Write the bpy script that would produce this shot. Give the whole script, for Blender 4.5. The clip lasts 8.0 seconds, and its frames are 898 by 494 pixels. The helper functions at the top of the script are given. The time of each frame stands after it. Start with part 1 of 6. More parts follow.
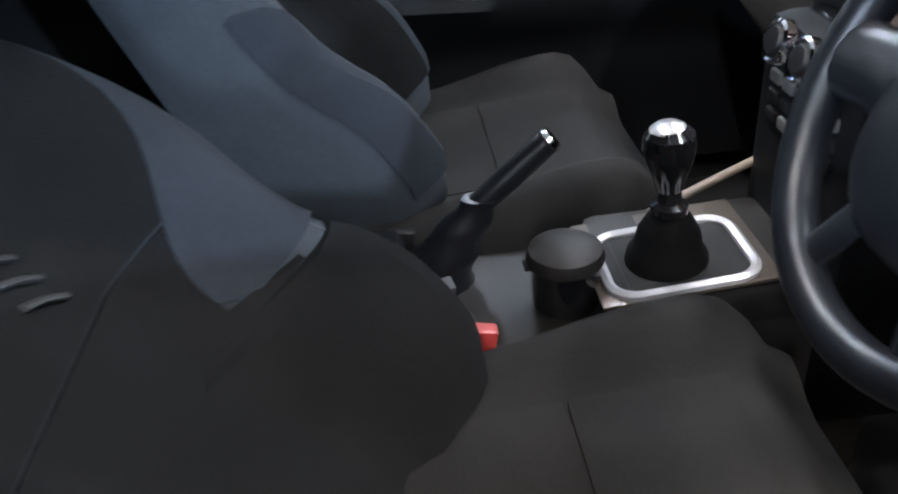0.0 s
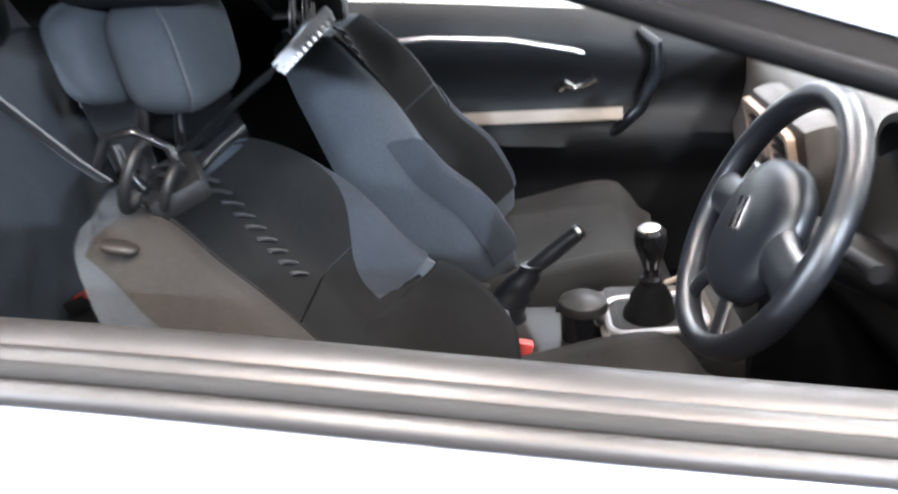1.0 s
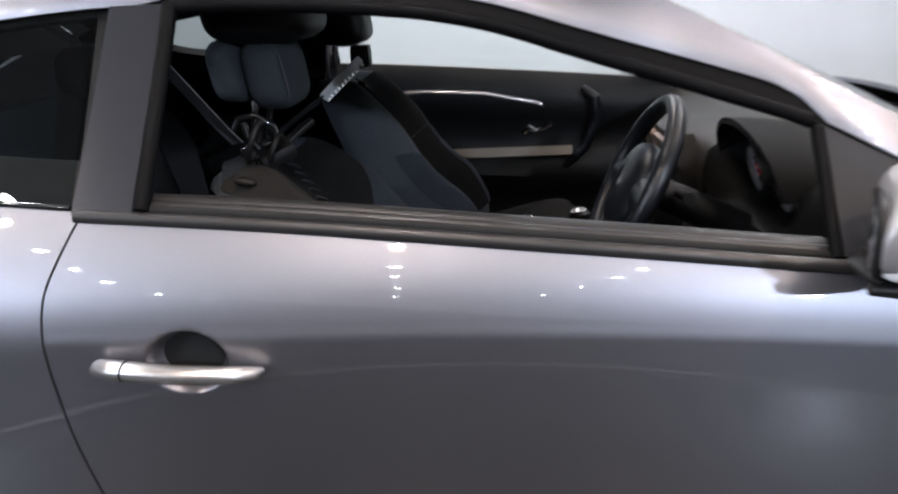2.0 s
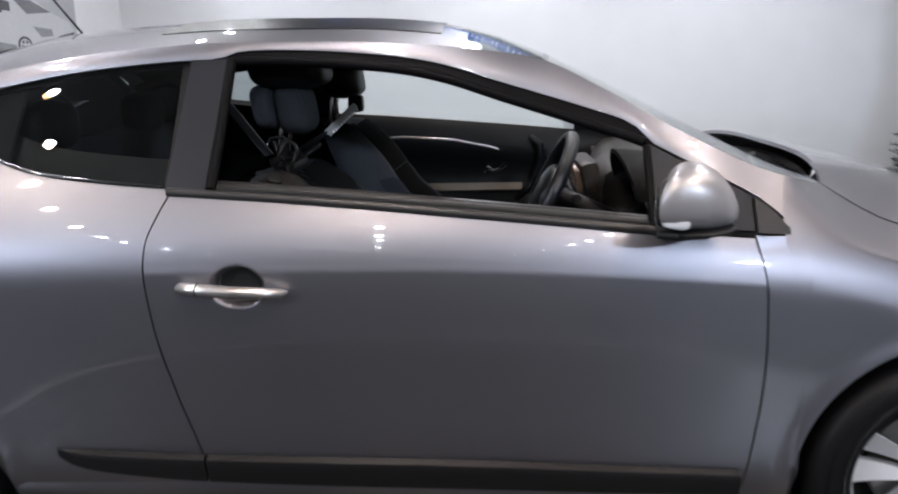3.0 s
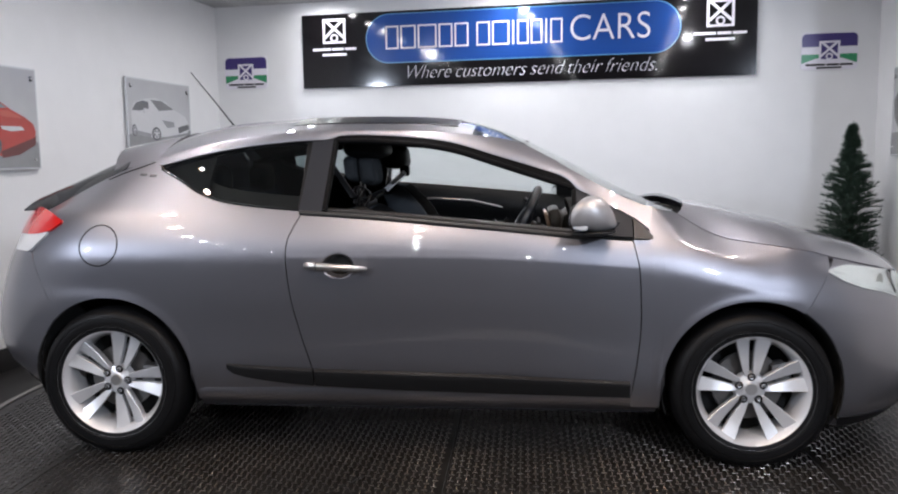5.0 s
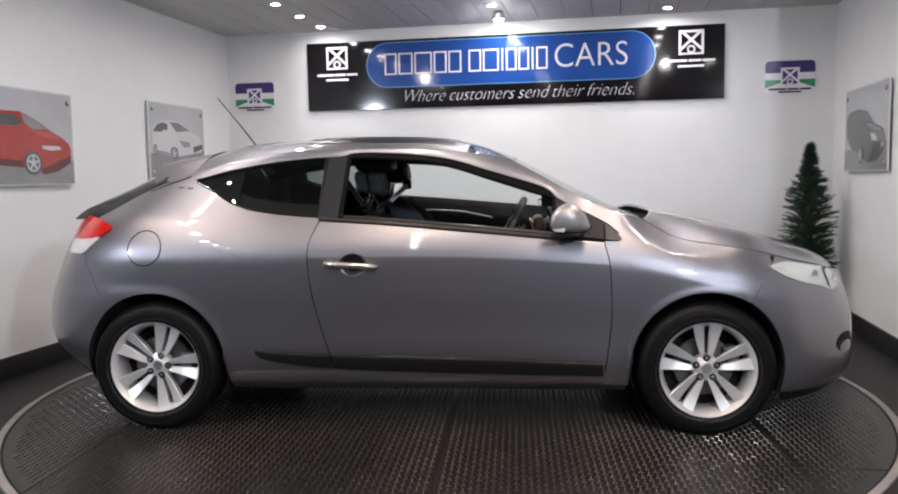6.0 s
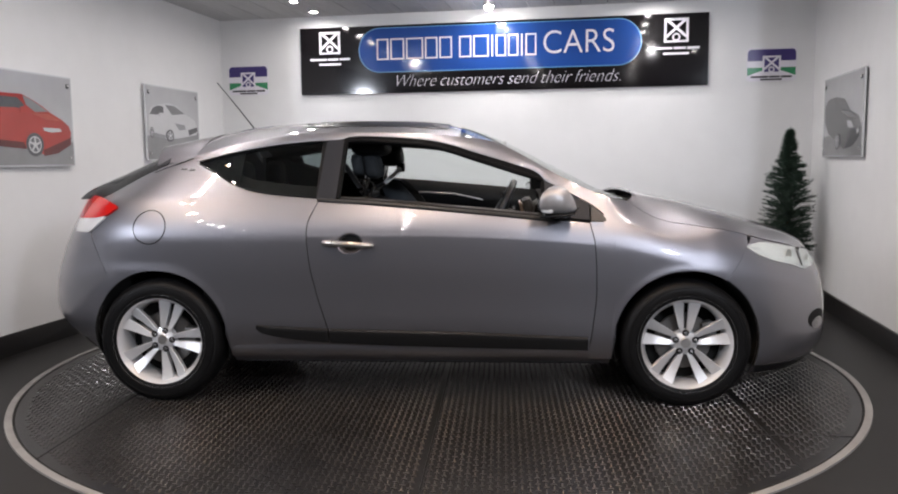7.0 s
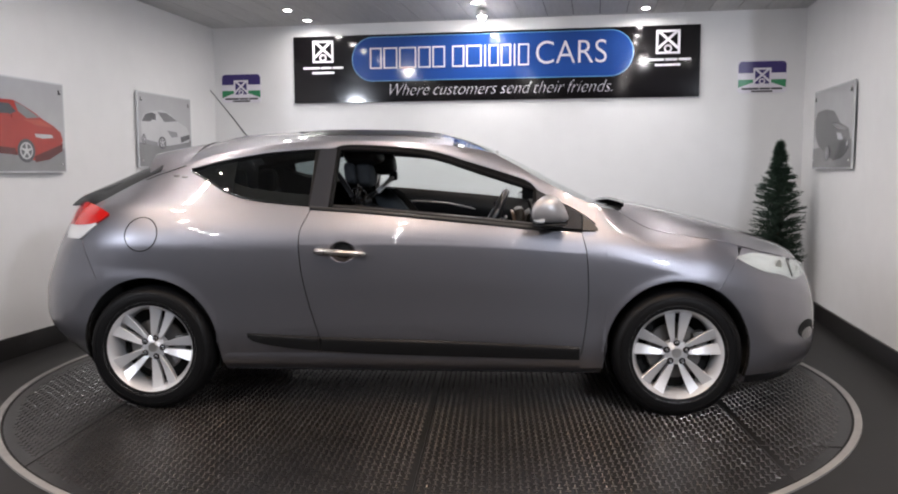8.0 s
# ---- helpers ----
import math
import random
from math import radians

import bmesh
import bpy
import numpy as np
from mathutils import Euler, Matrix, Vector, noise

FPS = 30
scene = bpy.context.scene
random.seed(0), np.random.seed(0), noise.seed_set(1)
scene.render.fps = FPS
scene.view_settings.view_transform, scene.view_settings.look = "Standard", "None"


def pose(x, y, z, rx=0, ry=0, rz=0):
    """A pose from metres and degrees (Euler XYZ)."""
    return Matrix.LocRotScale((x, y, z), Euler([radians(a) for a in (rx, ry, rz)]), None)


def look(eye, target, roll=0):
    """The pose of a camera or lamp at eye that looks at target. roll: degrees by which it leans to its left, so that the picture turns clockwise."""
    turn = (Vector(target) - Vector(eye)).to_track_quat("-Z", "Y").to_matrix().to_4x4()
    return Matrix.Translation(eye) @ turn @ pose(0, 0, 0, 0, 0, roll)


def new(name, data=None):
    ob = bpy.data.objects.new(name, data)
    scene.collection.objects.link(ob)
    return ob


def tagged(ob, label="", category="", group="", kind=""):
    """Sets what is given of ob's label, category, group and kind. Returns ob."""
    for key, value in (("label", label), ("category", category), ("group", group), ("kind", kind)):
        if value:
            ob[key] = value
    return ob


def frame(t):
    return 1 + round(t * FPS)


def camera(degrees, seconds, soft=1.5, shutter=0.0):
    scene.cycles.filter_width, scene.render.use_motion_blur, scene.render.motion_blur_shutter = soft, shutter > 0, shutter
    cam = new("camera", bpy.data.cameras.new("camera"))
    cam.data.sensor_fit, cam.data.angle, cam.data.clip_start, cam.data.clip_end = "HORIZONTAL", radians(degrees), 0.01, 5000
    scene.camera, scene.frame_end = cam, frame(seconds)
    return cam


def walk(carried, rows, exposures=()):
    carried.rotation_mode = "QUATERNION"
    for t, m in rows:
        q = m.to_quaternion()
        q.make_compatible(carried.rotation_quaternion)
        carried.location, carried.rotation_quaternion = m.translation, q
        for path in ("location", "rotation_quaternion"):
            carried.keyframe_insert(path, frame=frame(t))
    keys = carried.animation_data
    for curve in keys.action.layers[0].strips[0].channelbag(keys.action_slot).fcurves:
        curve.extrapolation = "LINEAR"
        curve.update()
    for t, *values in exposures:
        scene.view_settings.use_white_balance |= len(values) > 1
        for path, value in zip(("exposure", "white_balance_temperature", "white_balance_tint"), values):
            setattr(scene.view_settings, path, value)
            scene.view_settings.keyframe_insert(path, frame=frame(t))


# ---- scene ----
cam = camera(58.4, 8.0, soft=2.0, shutter=0.5)
PATH = [
    (0.0, (0.068, -0.798, 1.170), (0.121, 0.880, 0.083), -5.9),
    (0.5, (0.064, -1.049, 1.285), (-0.005, 0.641, 0.217), -5.0),
    (1.0, (0.112, -1.330, 1.344), (-0.060, 0.489, 0.532), -3.7),
    (1.5, (0.148, -1.615, 1.357), (-0.070, 0.239, 0.639), -3.4),
    (2.0, (0.150, -1.973, 1.331), (0.014, -0.075, 0.717), -2.8),
    (2.2, (0.160, -2.104, 1.345), (0.053, -0.189, 0.780), -1.5),
    (3.5, (0.303, -3.006, 1.292), (0.198, -1.050, 0.888), -1.2),
    (4.0, (0.325, -3.346, 1.292), (0.181, -1.381, 0.951), -0.7),
    (4.5, (0.388, -3.711, 1.271), (0.196, -1.739, 0.995), -0.7),
    (6.0, (0.438, -4.614, 1.218), (0.273, -2.628, 1.045), -0.8),
    (6.5, (0.441, -4.755, 1.210), (0.287, -2.769, 1.028), -0.8),
    (7.0, (0.423, -4.799, 1.213), (0.290, -2.815, 1.001), -0.5),
    (7.5, (0.419, -4.805, 1.213), (0.298, -2.818, 1.020), 0.1),
    (8.0, (0.420, -4.804, 1.213), (0.308, -2.816, 1.023), -0.1),
]
EXPOSURES = [(0.0, 1.55, 5500, 8), (0.3, 1.85, 5600, 8), (0.5, 2.05, 5700, 10), (0.9, 2.60, 5900, 10), (1.1, 2.45, 5900, 10), (1.5, 1.04, 6000, 12), (2.0, 0.00, 5950, 12), (3.5, -0.32, 6000, 13), (4.7, -0.32, 6000, 13), (5.8, -0.40, 6400, 14), (8.0, -0.40, 6450, 14)]
walk(cam, [(t, look(eye, aim, roll)) for t, eye, aim, roll in PATH], EXPOSURES)

ROOM_TURN = -7.0          # the room stands turned against the car
ROOM = pose(0, 0, 0, 0, 0, ROOM_TURN)
U0, U1, V0, V1, CEIL = -2.73, 2.80, -9.6, 2.848, 2.61
BAY, WIDE = -0.9, 4.0      # where the display bay ends and how far the hall reaches to each side


# ---- light ----
world = bpy.data.worlds.new("world")
scene.world = world
world.use_nodes = True
world.node_tree.nodes["Background"].inputs[0].default_value = (0.9, 0.95, 1.0, 1)
world.node_tree.nodes["Background"].inputs[1].default_value = 0.05


def spot_lamp(name, place, aim, watts, cone, size, colour=(0.98, 0.97, 1.0)):
    data = bpy.data.lights.new(name, "SPOT")
    data.energy, data.spot_size, data.spot_blend, data.shadow_soft_size, data.color = watts, radians(cone), 0.6, size, colour
    ob = new(name, data)
    ob.matrix_world = ROOM @ look(place, aim)
    return ob


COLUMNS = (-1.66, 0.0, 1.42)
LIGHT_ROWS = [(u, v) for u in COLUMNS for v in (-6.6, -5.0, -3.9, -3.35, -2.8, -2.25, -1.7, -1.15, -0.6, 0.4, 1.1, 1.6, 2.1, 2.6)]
# extra unseen downlight beside the columns, added to brighten the front fender and bonnet
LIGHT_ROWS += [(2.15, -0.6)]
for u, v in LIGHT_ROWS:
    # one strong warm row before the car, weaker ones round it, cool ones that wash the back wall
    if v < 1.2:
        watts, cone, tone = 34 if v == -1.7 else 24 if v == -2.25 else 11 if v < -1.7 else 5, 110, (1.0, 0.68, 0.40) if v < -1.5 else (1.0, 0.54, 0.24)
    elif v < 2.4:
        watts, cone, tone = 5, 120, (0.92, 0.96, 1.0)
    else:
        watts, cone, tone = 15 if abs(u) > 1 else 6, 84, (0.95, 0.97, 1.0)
    # column power balanced to suit the car's shading: weaker over tail, stronger over nose
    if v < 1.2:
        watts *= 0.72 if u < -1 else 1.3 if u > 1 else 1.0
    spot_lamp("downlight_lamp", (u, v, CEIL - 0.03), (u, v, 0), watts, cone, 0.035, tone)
# three bare spotlight bulbs under the bay's ceiling
SPOTLIGHTS = ((-1.45, -0.24, 2.53), (1.56, 0.30, 2.53), (0.02, 2.36, 2.54))
for u, v, z in SPOTLIGHTS:
    bulb = bpy.data.lights.new("spotlight_lamp", "POINT")
    bulb.energy, bulb.shadow_soft_size, bulb.color = 2.5, 0.060, (0.95, 0.97, 1.0)
    new("spotlight_lamp", bulb).matrix_world = ROOM @ pose(u, v, z - 0.05)
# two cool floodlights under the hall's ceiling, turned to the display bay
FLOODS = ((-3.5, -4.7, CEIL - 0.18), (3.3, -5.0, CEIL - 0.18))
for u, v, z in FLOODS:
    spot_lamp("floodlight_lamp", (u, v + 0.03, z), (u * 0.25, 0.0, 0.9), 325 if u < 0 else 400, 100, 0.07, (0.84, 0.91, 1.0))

# ---- materials ----
def material(name):
    m = bpy.data.materials.new(name)
    m.use_nodes = True
    return m, m.node_tree.nodes, m.node_tree.links, m.node_tree.nodes["Principled BSDF"]


def surface(name, colour, rough=0.5, metal=0.0, grain=0.0, scale=40.0, bump=0.0, bump_scale=200.0, coat=0.0, spec=0.5, stretch=(1, 1, 1)):
    """A plain material with broad and fine variation and relief at real size."""
    m, nodes, links, bsdf = material(name)
    bsdf.inputs["Base Color"].default_value = (*colour, 1)
    bsdf.inputs["Roughness"].default_value = rough
    bsdf.inputs["Metallic"].default_value = metal
    bsdf.inputs["Coat Weight"].default_value = coat
    bsdf.inputs["Coat Roughness"].default_value = 0.03
    bsdf.inputs["Specular IOR Level"].default_value = spec
    coord = nodes.new("ShaderNodeTexCoord")
    mapping = nodes.new("ShaderNodeMapping")
    mapping.inputs["Scale"].default_value = stretch
    links.new(coord.outputs["Object"], mapping.inputs["Vector"])
    if grain:
        fine, broad, mix = nodes.new("ShaderNodeTexNoise"), nodes.new("ShaderNodeTexNoise"), nodes.new("ShaderNodeMath")
        fine.inputs["Scale"].default_value, broad.inputs["Scale"].default_value = scale, scale * 0.07
        fine.inputs["Detail"].default_value = 4
        mix.operation = "ADD"
        for n, i in ((fine, 0), (broad, 1)):
            links.new(mapping.outputs["Vector"], n.inputs["Vector"])
            links.new(n.outputs["Fac"], mix.inputs[i])
        ramp = nodes.new("ShaderNodeMapRange")
        ramp.inputs[1].default_value, ramp.inputs[2].default_value = 0.6, 1.4
        ramp.inputs[3].default_value, ramp.inputs[4].default_value = 1 - grain, 1 + grain
        links.new(mix.outputs[0], ramp.inputs[0])
        vary = nodes.new("ShaderNodeVectorMath")
        vary.operation = "SCALE"
        vary.inputs[0].default_value = colour
        links.new(ramp.outputs[0], vary.inputs["Scale"])
        links.new(vary.outputs[0], bsdf.inputs["Base Color"])
    if bump:
        tex, relief = nodes.new("ShaderNodeTexNoise"), nodes.new("ShaderNodeBump")
        tex.inputs["Scale"].default_value, tex.inputs["Detail"].default_value = bump_scale, 3
        relief.inputs["Strength"].default_value, relief.inputs["Distance"].default_value = bump, 0.002
        links.new(mapping.outputs["Vector"], tex.inputs["Vector"])
        links.new(tex.outputs["Fac"], relief.inputs["Height"])
        links.new(relief.outputs["Normal"], bsdf.inputs["Normal"])
    return m


def glowing(name, colour, strength):
    m, _, _, bsdf = material(name)
    bsdf.inputs["Base Color"].default_value = (*colour, 1)
    bsdf.inputs["Emission Color"].default_value = (*colour, 1)
    bsdf.inputs["Emission Strength"].default_value = strength
    return m


def glass(name, colour, rough=0.0):
    """Thin automotive glass: clear tinted body with a glossy skin."""
    m, nodes, links, bsdf = material(name)
    nodes.remove(bsdf)
    clear, gloss, mix = nodes.new("ShaderNodeBsdfTransparent"), nodes.new("ShaderNodeBsdfGlossy"), nodes.new("ShaderNodeMixShader")
    rim, steep, fres = nodes.new("ShaderNodeLayerWeight"), nodes.new("ShaderNodeMath"), nodes.new("ShaderNodeMapRange")
    rim.inputs["Blend"].default_value = 0.5
    steep.operation = "POWER"
    steep.inputs[1].default_value = 5.0
    fres.inputs[3].default_value, fres.inputs[4].default_value = 0.035, 0.6
    links.new(rim.outputs["Facing"], steep.inputs[0])
    links.new(steep.outputs[0], fres.inputs[0])
    clear.inputs[0].default_value = (*colour, 1)
    gloss.inputs["Color"].default_value = (1, 1, 1, 1)
    gloss.inputs["Roughness"].default_value = rough
    links.new(fres.outputs[0], mix.inputs[0])
    links.new(clear.outputs[0], mix.inputs[1])
    links.new(gloss.outputs[0], mix.inputs[2])
    links.new(mix.outputs[0], nodes["Material Output"].inputs["Surface"])
    return m


def car_paint():
    """Warm grey metallic lacquer: fine flakes under a clear coat."""
    m, nodes, links, bsdf = material("grey_metallic_paint")
    coord, flake, relief = nodes.new("ShaderNodeTexCoord"), nodes.new("ShaderNodeTexNoise"), nodes.new("ShaderNodeBump")
    flake.inputs["Scale"].default_value, flake.inputs["Detail"].default_value = 1800, 2
    relief.inputs["Strength"].default_value, relief.inputs["Distance"].default_value = 0.035, 0.0006
    links.new(coord.outputs["Object"], flake.inputs["Vector"])
    links.new(flake.outputs["Fac"], relief.inputs["Height"])
    links.new(relief.outputs["Normal"], bsdf.inputs["Normal"])
    ramp = nodes.new("ShaderNodeMapRange")
    ramp.inputs[1].default_value, ramp.inputs[2].default_value, ramp.inputs[3].default_value, ramp.inputs[4].default_value = 0.3, 0.7, 0.85, 1.15
    links.new(flake.outputs["Fac"], ramp.inputs[0])
    vary = nodes.new("ShaderNodeVectorMath")
    vary.operation = "SCALE"
    vary.inputs[0].default_value = (0.292, 0.290, 0.322)
    links.new(ramp.outputs[0], vary.inputs["Scale"])
    links.new(vary.outputs[0], bsdf.inputs["Base Color"])
    bsdf.inputs["Metallic"].default_value = 1.0
    bsdf.inputs["Roughness"].default_value = 0.43
    bsdf.inputs["Coat Weight"].default_value = 1.0
    bsdf.inputs["Coat Roughness"].default_value = 0.02
    return m


PAINT = car_paint()
BLACK = surface("black_plastic", (0.008, 0.008, 0.0085), 0.45, spec=0.3, bump=0.15, bump_scale=900)
GLOSS_BLACK = surface("gloss_black", (0.008, 0.008, 0.009), 0.12, coat=0.5)
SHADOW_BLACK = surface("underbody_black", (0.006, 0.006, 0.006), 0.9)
RUBBER = surface("tyre_rubber", (0.0065, 0.0065, 0.007), 0.45, spec=0.15, grain=0.25, scale=60, bump=0.2, bump_scale=300)
SEAL = surface("rubber_seal", (0.022, 0.021, 0.021), 0.42, bump=0.1)
ALLOY = surface("silver_alloy", (0.76, 0.765, 0.785), 0.36, 0.52, coat=0.6)
CHROME = surface("chrome", (0.75, 0.75, 0.77), 0.08, 1.0)
SATIN = surface("satin_metal", (0.55, 0.54, 0.53), 0.3, 0.9)
RED_LENS = surface("red_lens", (0.55, 0.012, 0.01), 0.1, coat=1.0)
CLEAR_LENS = surface("clear_lens", (0.62, 0.64, 0.66), 0.12, coat=1.0)
TINT = glass("green_tinted_glass", (0.66, 0.70, 0.70))
REAR_TINT = glass("dark_rear_glass", (0.16, 0.17, 0.18))
CLEAR = glass("clear_glass", (0.93, 0.955, 0.945))
WALL = surface("white_wall_paint", (0.74, 0.735, 0.735), 0.6, grain=0.03, scale=6, bump=0.08, bump_scale=120)
SKIRTING = surface("black_skirting", (0.012, 0.011, 0.011), 0.4, grain=0.2)
FLOOR = surface("dark_floor", (0.008, 0.0072, 0.0068), 0.5, spec=0.35, grain=0.35, scale=5, bump=0.1)
PLATE = surface("dark_tread_plate", (0.014, 0.013, 0.012), 0.30, 0.3, grain=0.8, scale=14, bump=0.15)
STUD = surface("worn_tread_bars", (0.10, 0.090, 0.082), 0.26, 0.8, grain=0.95, scale=9)
RING = surface("bare_steel_rim", (0.30, 0.29, 0.28), 0.5, 0.4, grain=0.25, scale=9)
CEILING = surface("grey_ceiling_boards", (0.50, 0.50, 0.50), 0.55, grain=0.12, scale=9, stretch=(6, 0.6, 1))
JOINT = surface("dark_board_joint", (0.05, 0.05, 0.05), 0.8)
LAMP_GLOW = glowing("lamp_glow", (1.0, 0.97, 0.92), 500)
SIGN_BLACK = surface("gloss_black_sign", (0.006, 0.005, 0.006), 0.075)
SIGN_BLUE = surface("blue_sign_face", (0.018, 0.066, 0.27), 0.08)
SIGN_WHITE = surface("white_lettering", (0.75, 0.72, 0.78), 0.35)
NAVY = surface("navy_sign_face", (0.035, 0.02, 0.14), 0.3)
GREEN = surface("green_sign_face", (0.02, 0.22, 0.09), 0.3)
SIGN_TEAL = surface("pale_blue_outline", (0.10, 0.30, 0.55), 0.3)


# ---- mesh helpers ----
def curve(*pairs):
    """A smooth line through (x, y) pairs, without overshoot."""
    xs, ys = [p[0] for p in pairs], [p[1] for p in pairs]
    d = [(ys[i + 1] - ys[i]) / (xs[i + 1] - xs[i]) for i in range(len(xs) - 1)]
    m = [d[0]] + [0.0 if a * b <= 0 else 2 * a * b / (a + b) for a, b in zip(d, d[1:])] + [d[-1]]

    def f(x):
        if x <= xs[0]:
            return ys[0]
        if x >= xs[-1]:
            return ys[-1]
        i = max(j for j in range(len(xs) - 1) if xs[j] <= x)
        h = xs[i + 1] - xs[i]
        t = (x - xs[i]) / h
        return (ys[i] * (1 + 2 * t) * (1 - t) ** 2 + m[i] * h * t * (1 - t) ** 2
                + ys[i + 1] * t * t * (3 - 2 * t) + m[i + 1] * h * t * t * (t - 1))
    return f


def lerp(a, b, t):
    return a + (b - a) * t


def mesh_of(name, verts, faces, mat, angle=35):
    me = bpy.data.meshes.new(name)
    me.from_pydata([tuple(v) for v in verts], [], faces)
    me.materials.append(mat)
    me.shade_smooth()
    me.set_sharp_from_angle(angle=radians(angle))
    return me


def put(name, me, parent=None, label="", at=None):
    ob = new(name, me)
    ob.parent = parent
    if at is not None:
        ob.matrix_basis = at
    return tagged(ob, label)


def part(name, bm, mat, parent, label="", at=None, angle=35):
    me = bpy.data.meshes.new(name)
    bmesh.ops.recalc_face_normals(bm, faces=bm.faces)
    bm.to_mesh(me)
    bm.free()
    me.materials.append(mat)
    me.shade_smooth()
    me.set_sharp_from_angle(angle=radians(angle))
    return put(name, me, parent, label, at)


def sheet(name, grid, mat, parent, label="", thick=0.012, angle=35, flip=False, at=None):
    """A curved panel from rows of points, with its thickness on the inner side (towards the car's middle line or down)."""
    g = np.array(grid, float)
    n, m = g.shape[:2]
    du = np.gradient(g, axis=0)
    dv = np.gradient(g, axis=1)
    nor = np.cross(du, dv)
    nor /= np.maximum(np.linalg.norm(nor, axis=2, keepdims=True), 1e-9)
    if flip:
        nor = -nor
    inner = g - nor * thick
    verts = np.concatenate([g.reshape(-1, 3), inner.reshape(-1, 3)])
    k = n * m
    faces = []
    for i in range(n - 1):
        for j in range(m - 1):
            a, b, c, d = i * m + j, (i + 1) * m + j, (i + 1) * m + j + 1, i * m + j + 1
            q, r = (a, b, c, d), (k + d, k + c, k + b, k + a)
            faces += [q[::-1], r[::-1]] if flip else [q, r]
    edge = [i * m for i in range(n)] + [(n - 1) * m + j for j in range(1, m)] + [i * m + m - 1 for i in range(n - 2, -1, -1)] + [j for j in range(m - 2, 0, -1)]
    for a, b in zip(edge, edge[1:] + edge[:1]):
        q = (b, a, k + a, k + b)
        faces.append(q[::-1] if flip else q)
    me = mesh_of(name, verts, faces, mat, angle)
    return put(name, me, parent, label, at)


def mirrored(grid):
    return [[(x, -y, z) for x, y, z in row] for row in grid]


def box(bm, x0, x1, y0, y1, z0, z1, bevel=0.0, seg=2):
    g = bmesh.ops.create_cube(bm, size=1)
    for v in g["verts"]:
        v.co = ((x0 + x1) / 2 + v.co.x * (x1 - x0), (y0 + y1) / 2 + v.co.y * (y1 - y0), (z0 + z1) / 2 + v.co.z * (z1 - z0))
    if bevel:
        es = list({e for v in g["verts"] for e in v.link_edges})
        bmesh.ops.bevel(bm, geom=es, offset=bevel, segments=seg, affect="EDGES", profile=0.6)
    return g["verts"]


def block(name, size, mat, parent=None, label="", at=None, bevel=0.004):
    bm = bmesh.new()
    x, y, z = size
    box(bm, -x / 2, x / 2, -y / 2, y / 2, -z / 2, z / 2, bevel)
    return part(name, bm, mat, parent, label, at)


def lathe(name, profile, mat, parent=None, label="", at=None, seg=48, angle=35):
    """Turns (radius, height) pairs round the local z axis."""
    n = len(profile)
    verts = [(r * math.cos(2 * math.pi * s / seg), r * math.sin(2 * math.pi * s / seg), h) for s in range(seg) for r, h in profile]
    faces = []
    for s in range(seg):
        t = (s + 1) % seg
        for i in range(n - 1):
            faces.append((s * n + i, t * n + i, t * n + i + 1, s * n + i + 1))
    if profile[0][0] < 0.012:
        faces.append([s * n for s in range(seg)][::-1])
    if profile[-1][0] < 0.012:
        faces.append([s * n + n - 1 for s in range(seg)])
    return put(name, mesh_of(name, verts, faces, mat, angle), parent, label, at)


def tube(name, pts, radius, mat, parent=None, label="", at=None, seg=10, flat=1.0, closed=False):
    """A round or oval bar along points; radius may be a list."""
    pts = [Vector(p) for p in pts]
    n = len(pts)
    rad = radius if isinstance(radius, (list, tuple)) else [radius] * n
    verts, faces = [], []
    side = None
    for i, p in enumerate(pts):
        a, b = (pts[i - 1], pts[(i + 1) % n]) if closed else (pts[max(i - 1, 0)], pts[min(i + 1, n - 1)])
        d = (b - a).normalized()
        if side is None:
            side = d.cross(Vector((0, 0, 1)) if abs(d.z) < 0.9 else Vector((0, 1, 0))).normalized()
        side = (side - d * side.dot(d)).normalized()
        up = d.cross(side)
        for s in range(seg):
            w = 2 * math.pi * s / seg
            verts.append(p + side * math.cos(w) * rad[i] + up * math.sin(w) * rad[i] * flat)
    for i in range(n if closed else n - 1):
        j = (i + 1) % n
        for s in range(seg):
            t = (s + 1) % seg
            faces.append((i * seg + s, i * seg + t, j * seg + t, j * seg + s))
    if not closed:
        faces += [tuple(range(seg))[::-1], tuple((n - 1) * seg + s for s in range(seg))]
    return put(name, mesh_of(name, verts, faces, mat, 50), parent, label, at)


def plate_of(outline, z0, z1, bm=None):
    """A flat plate with the given (x, y) outline, from z0 to z1."""
    bm = bm or bmesh.new()
    low = [bm.verts.new((x, y, z0)) for x, y in outline]
    top = [bm.verts.new((x, y, z1)) for x, y in outline]
    bm.faces.new(top)
    bm.faces.new(low[::-1])
    for i in range(len(low)):
        j = (i + 1) % len(low)
        bm.faces.new((low[i], low[j], top[j], top[i]))
    return bm


def rounded(w, h, r, seg=6):
    """A rounded rectangle about the origin."""
    out = []
    for cx, cy, a0 in ((w / 2 - r, h / 2 - r, 0), (-w / 2 + r, h / 2 - r, 90), (-w / 2 + r, -h / 2 + r, 180), (w / 2 - r, -h / 2 + r, 270)):
        for i in range(seg + 1):
            a = radians(a0 + 90 * i / seg)
            out.append((cx + r * math.cos(a), cy + r * math.sin(a)))
    return out


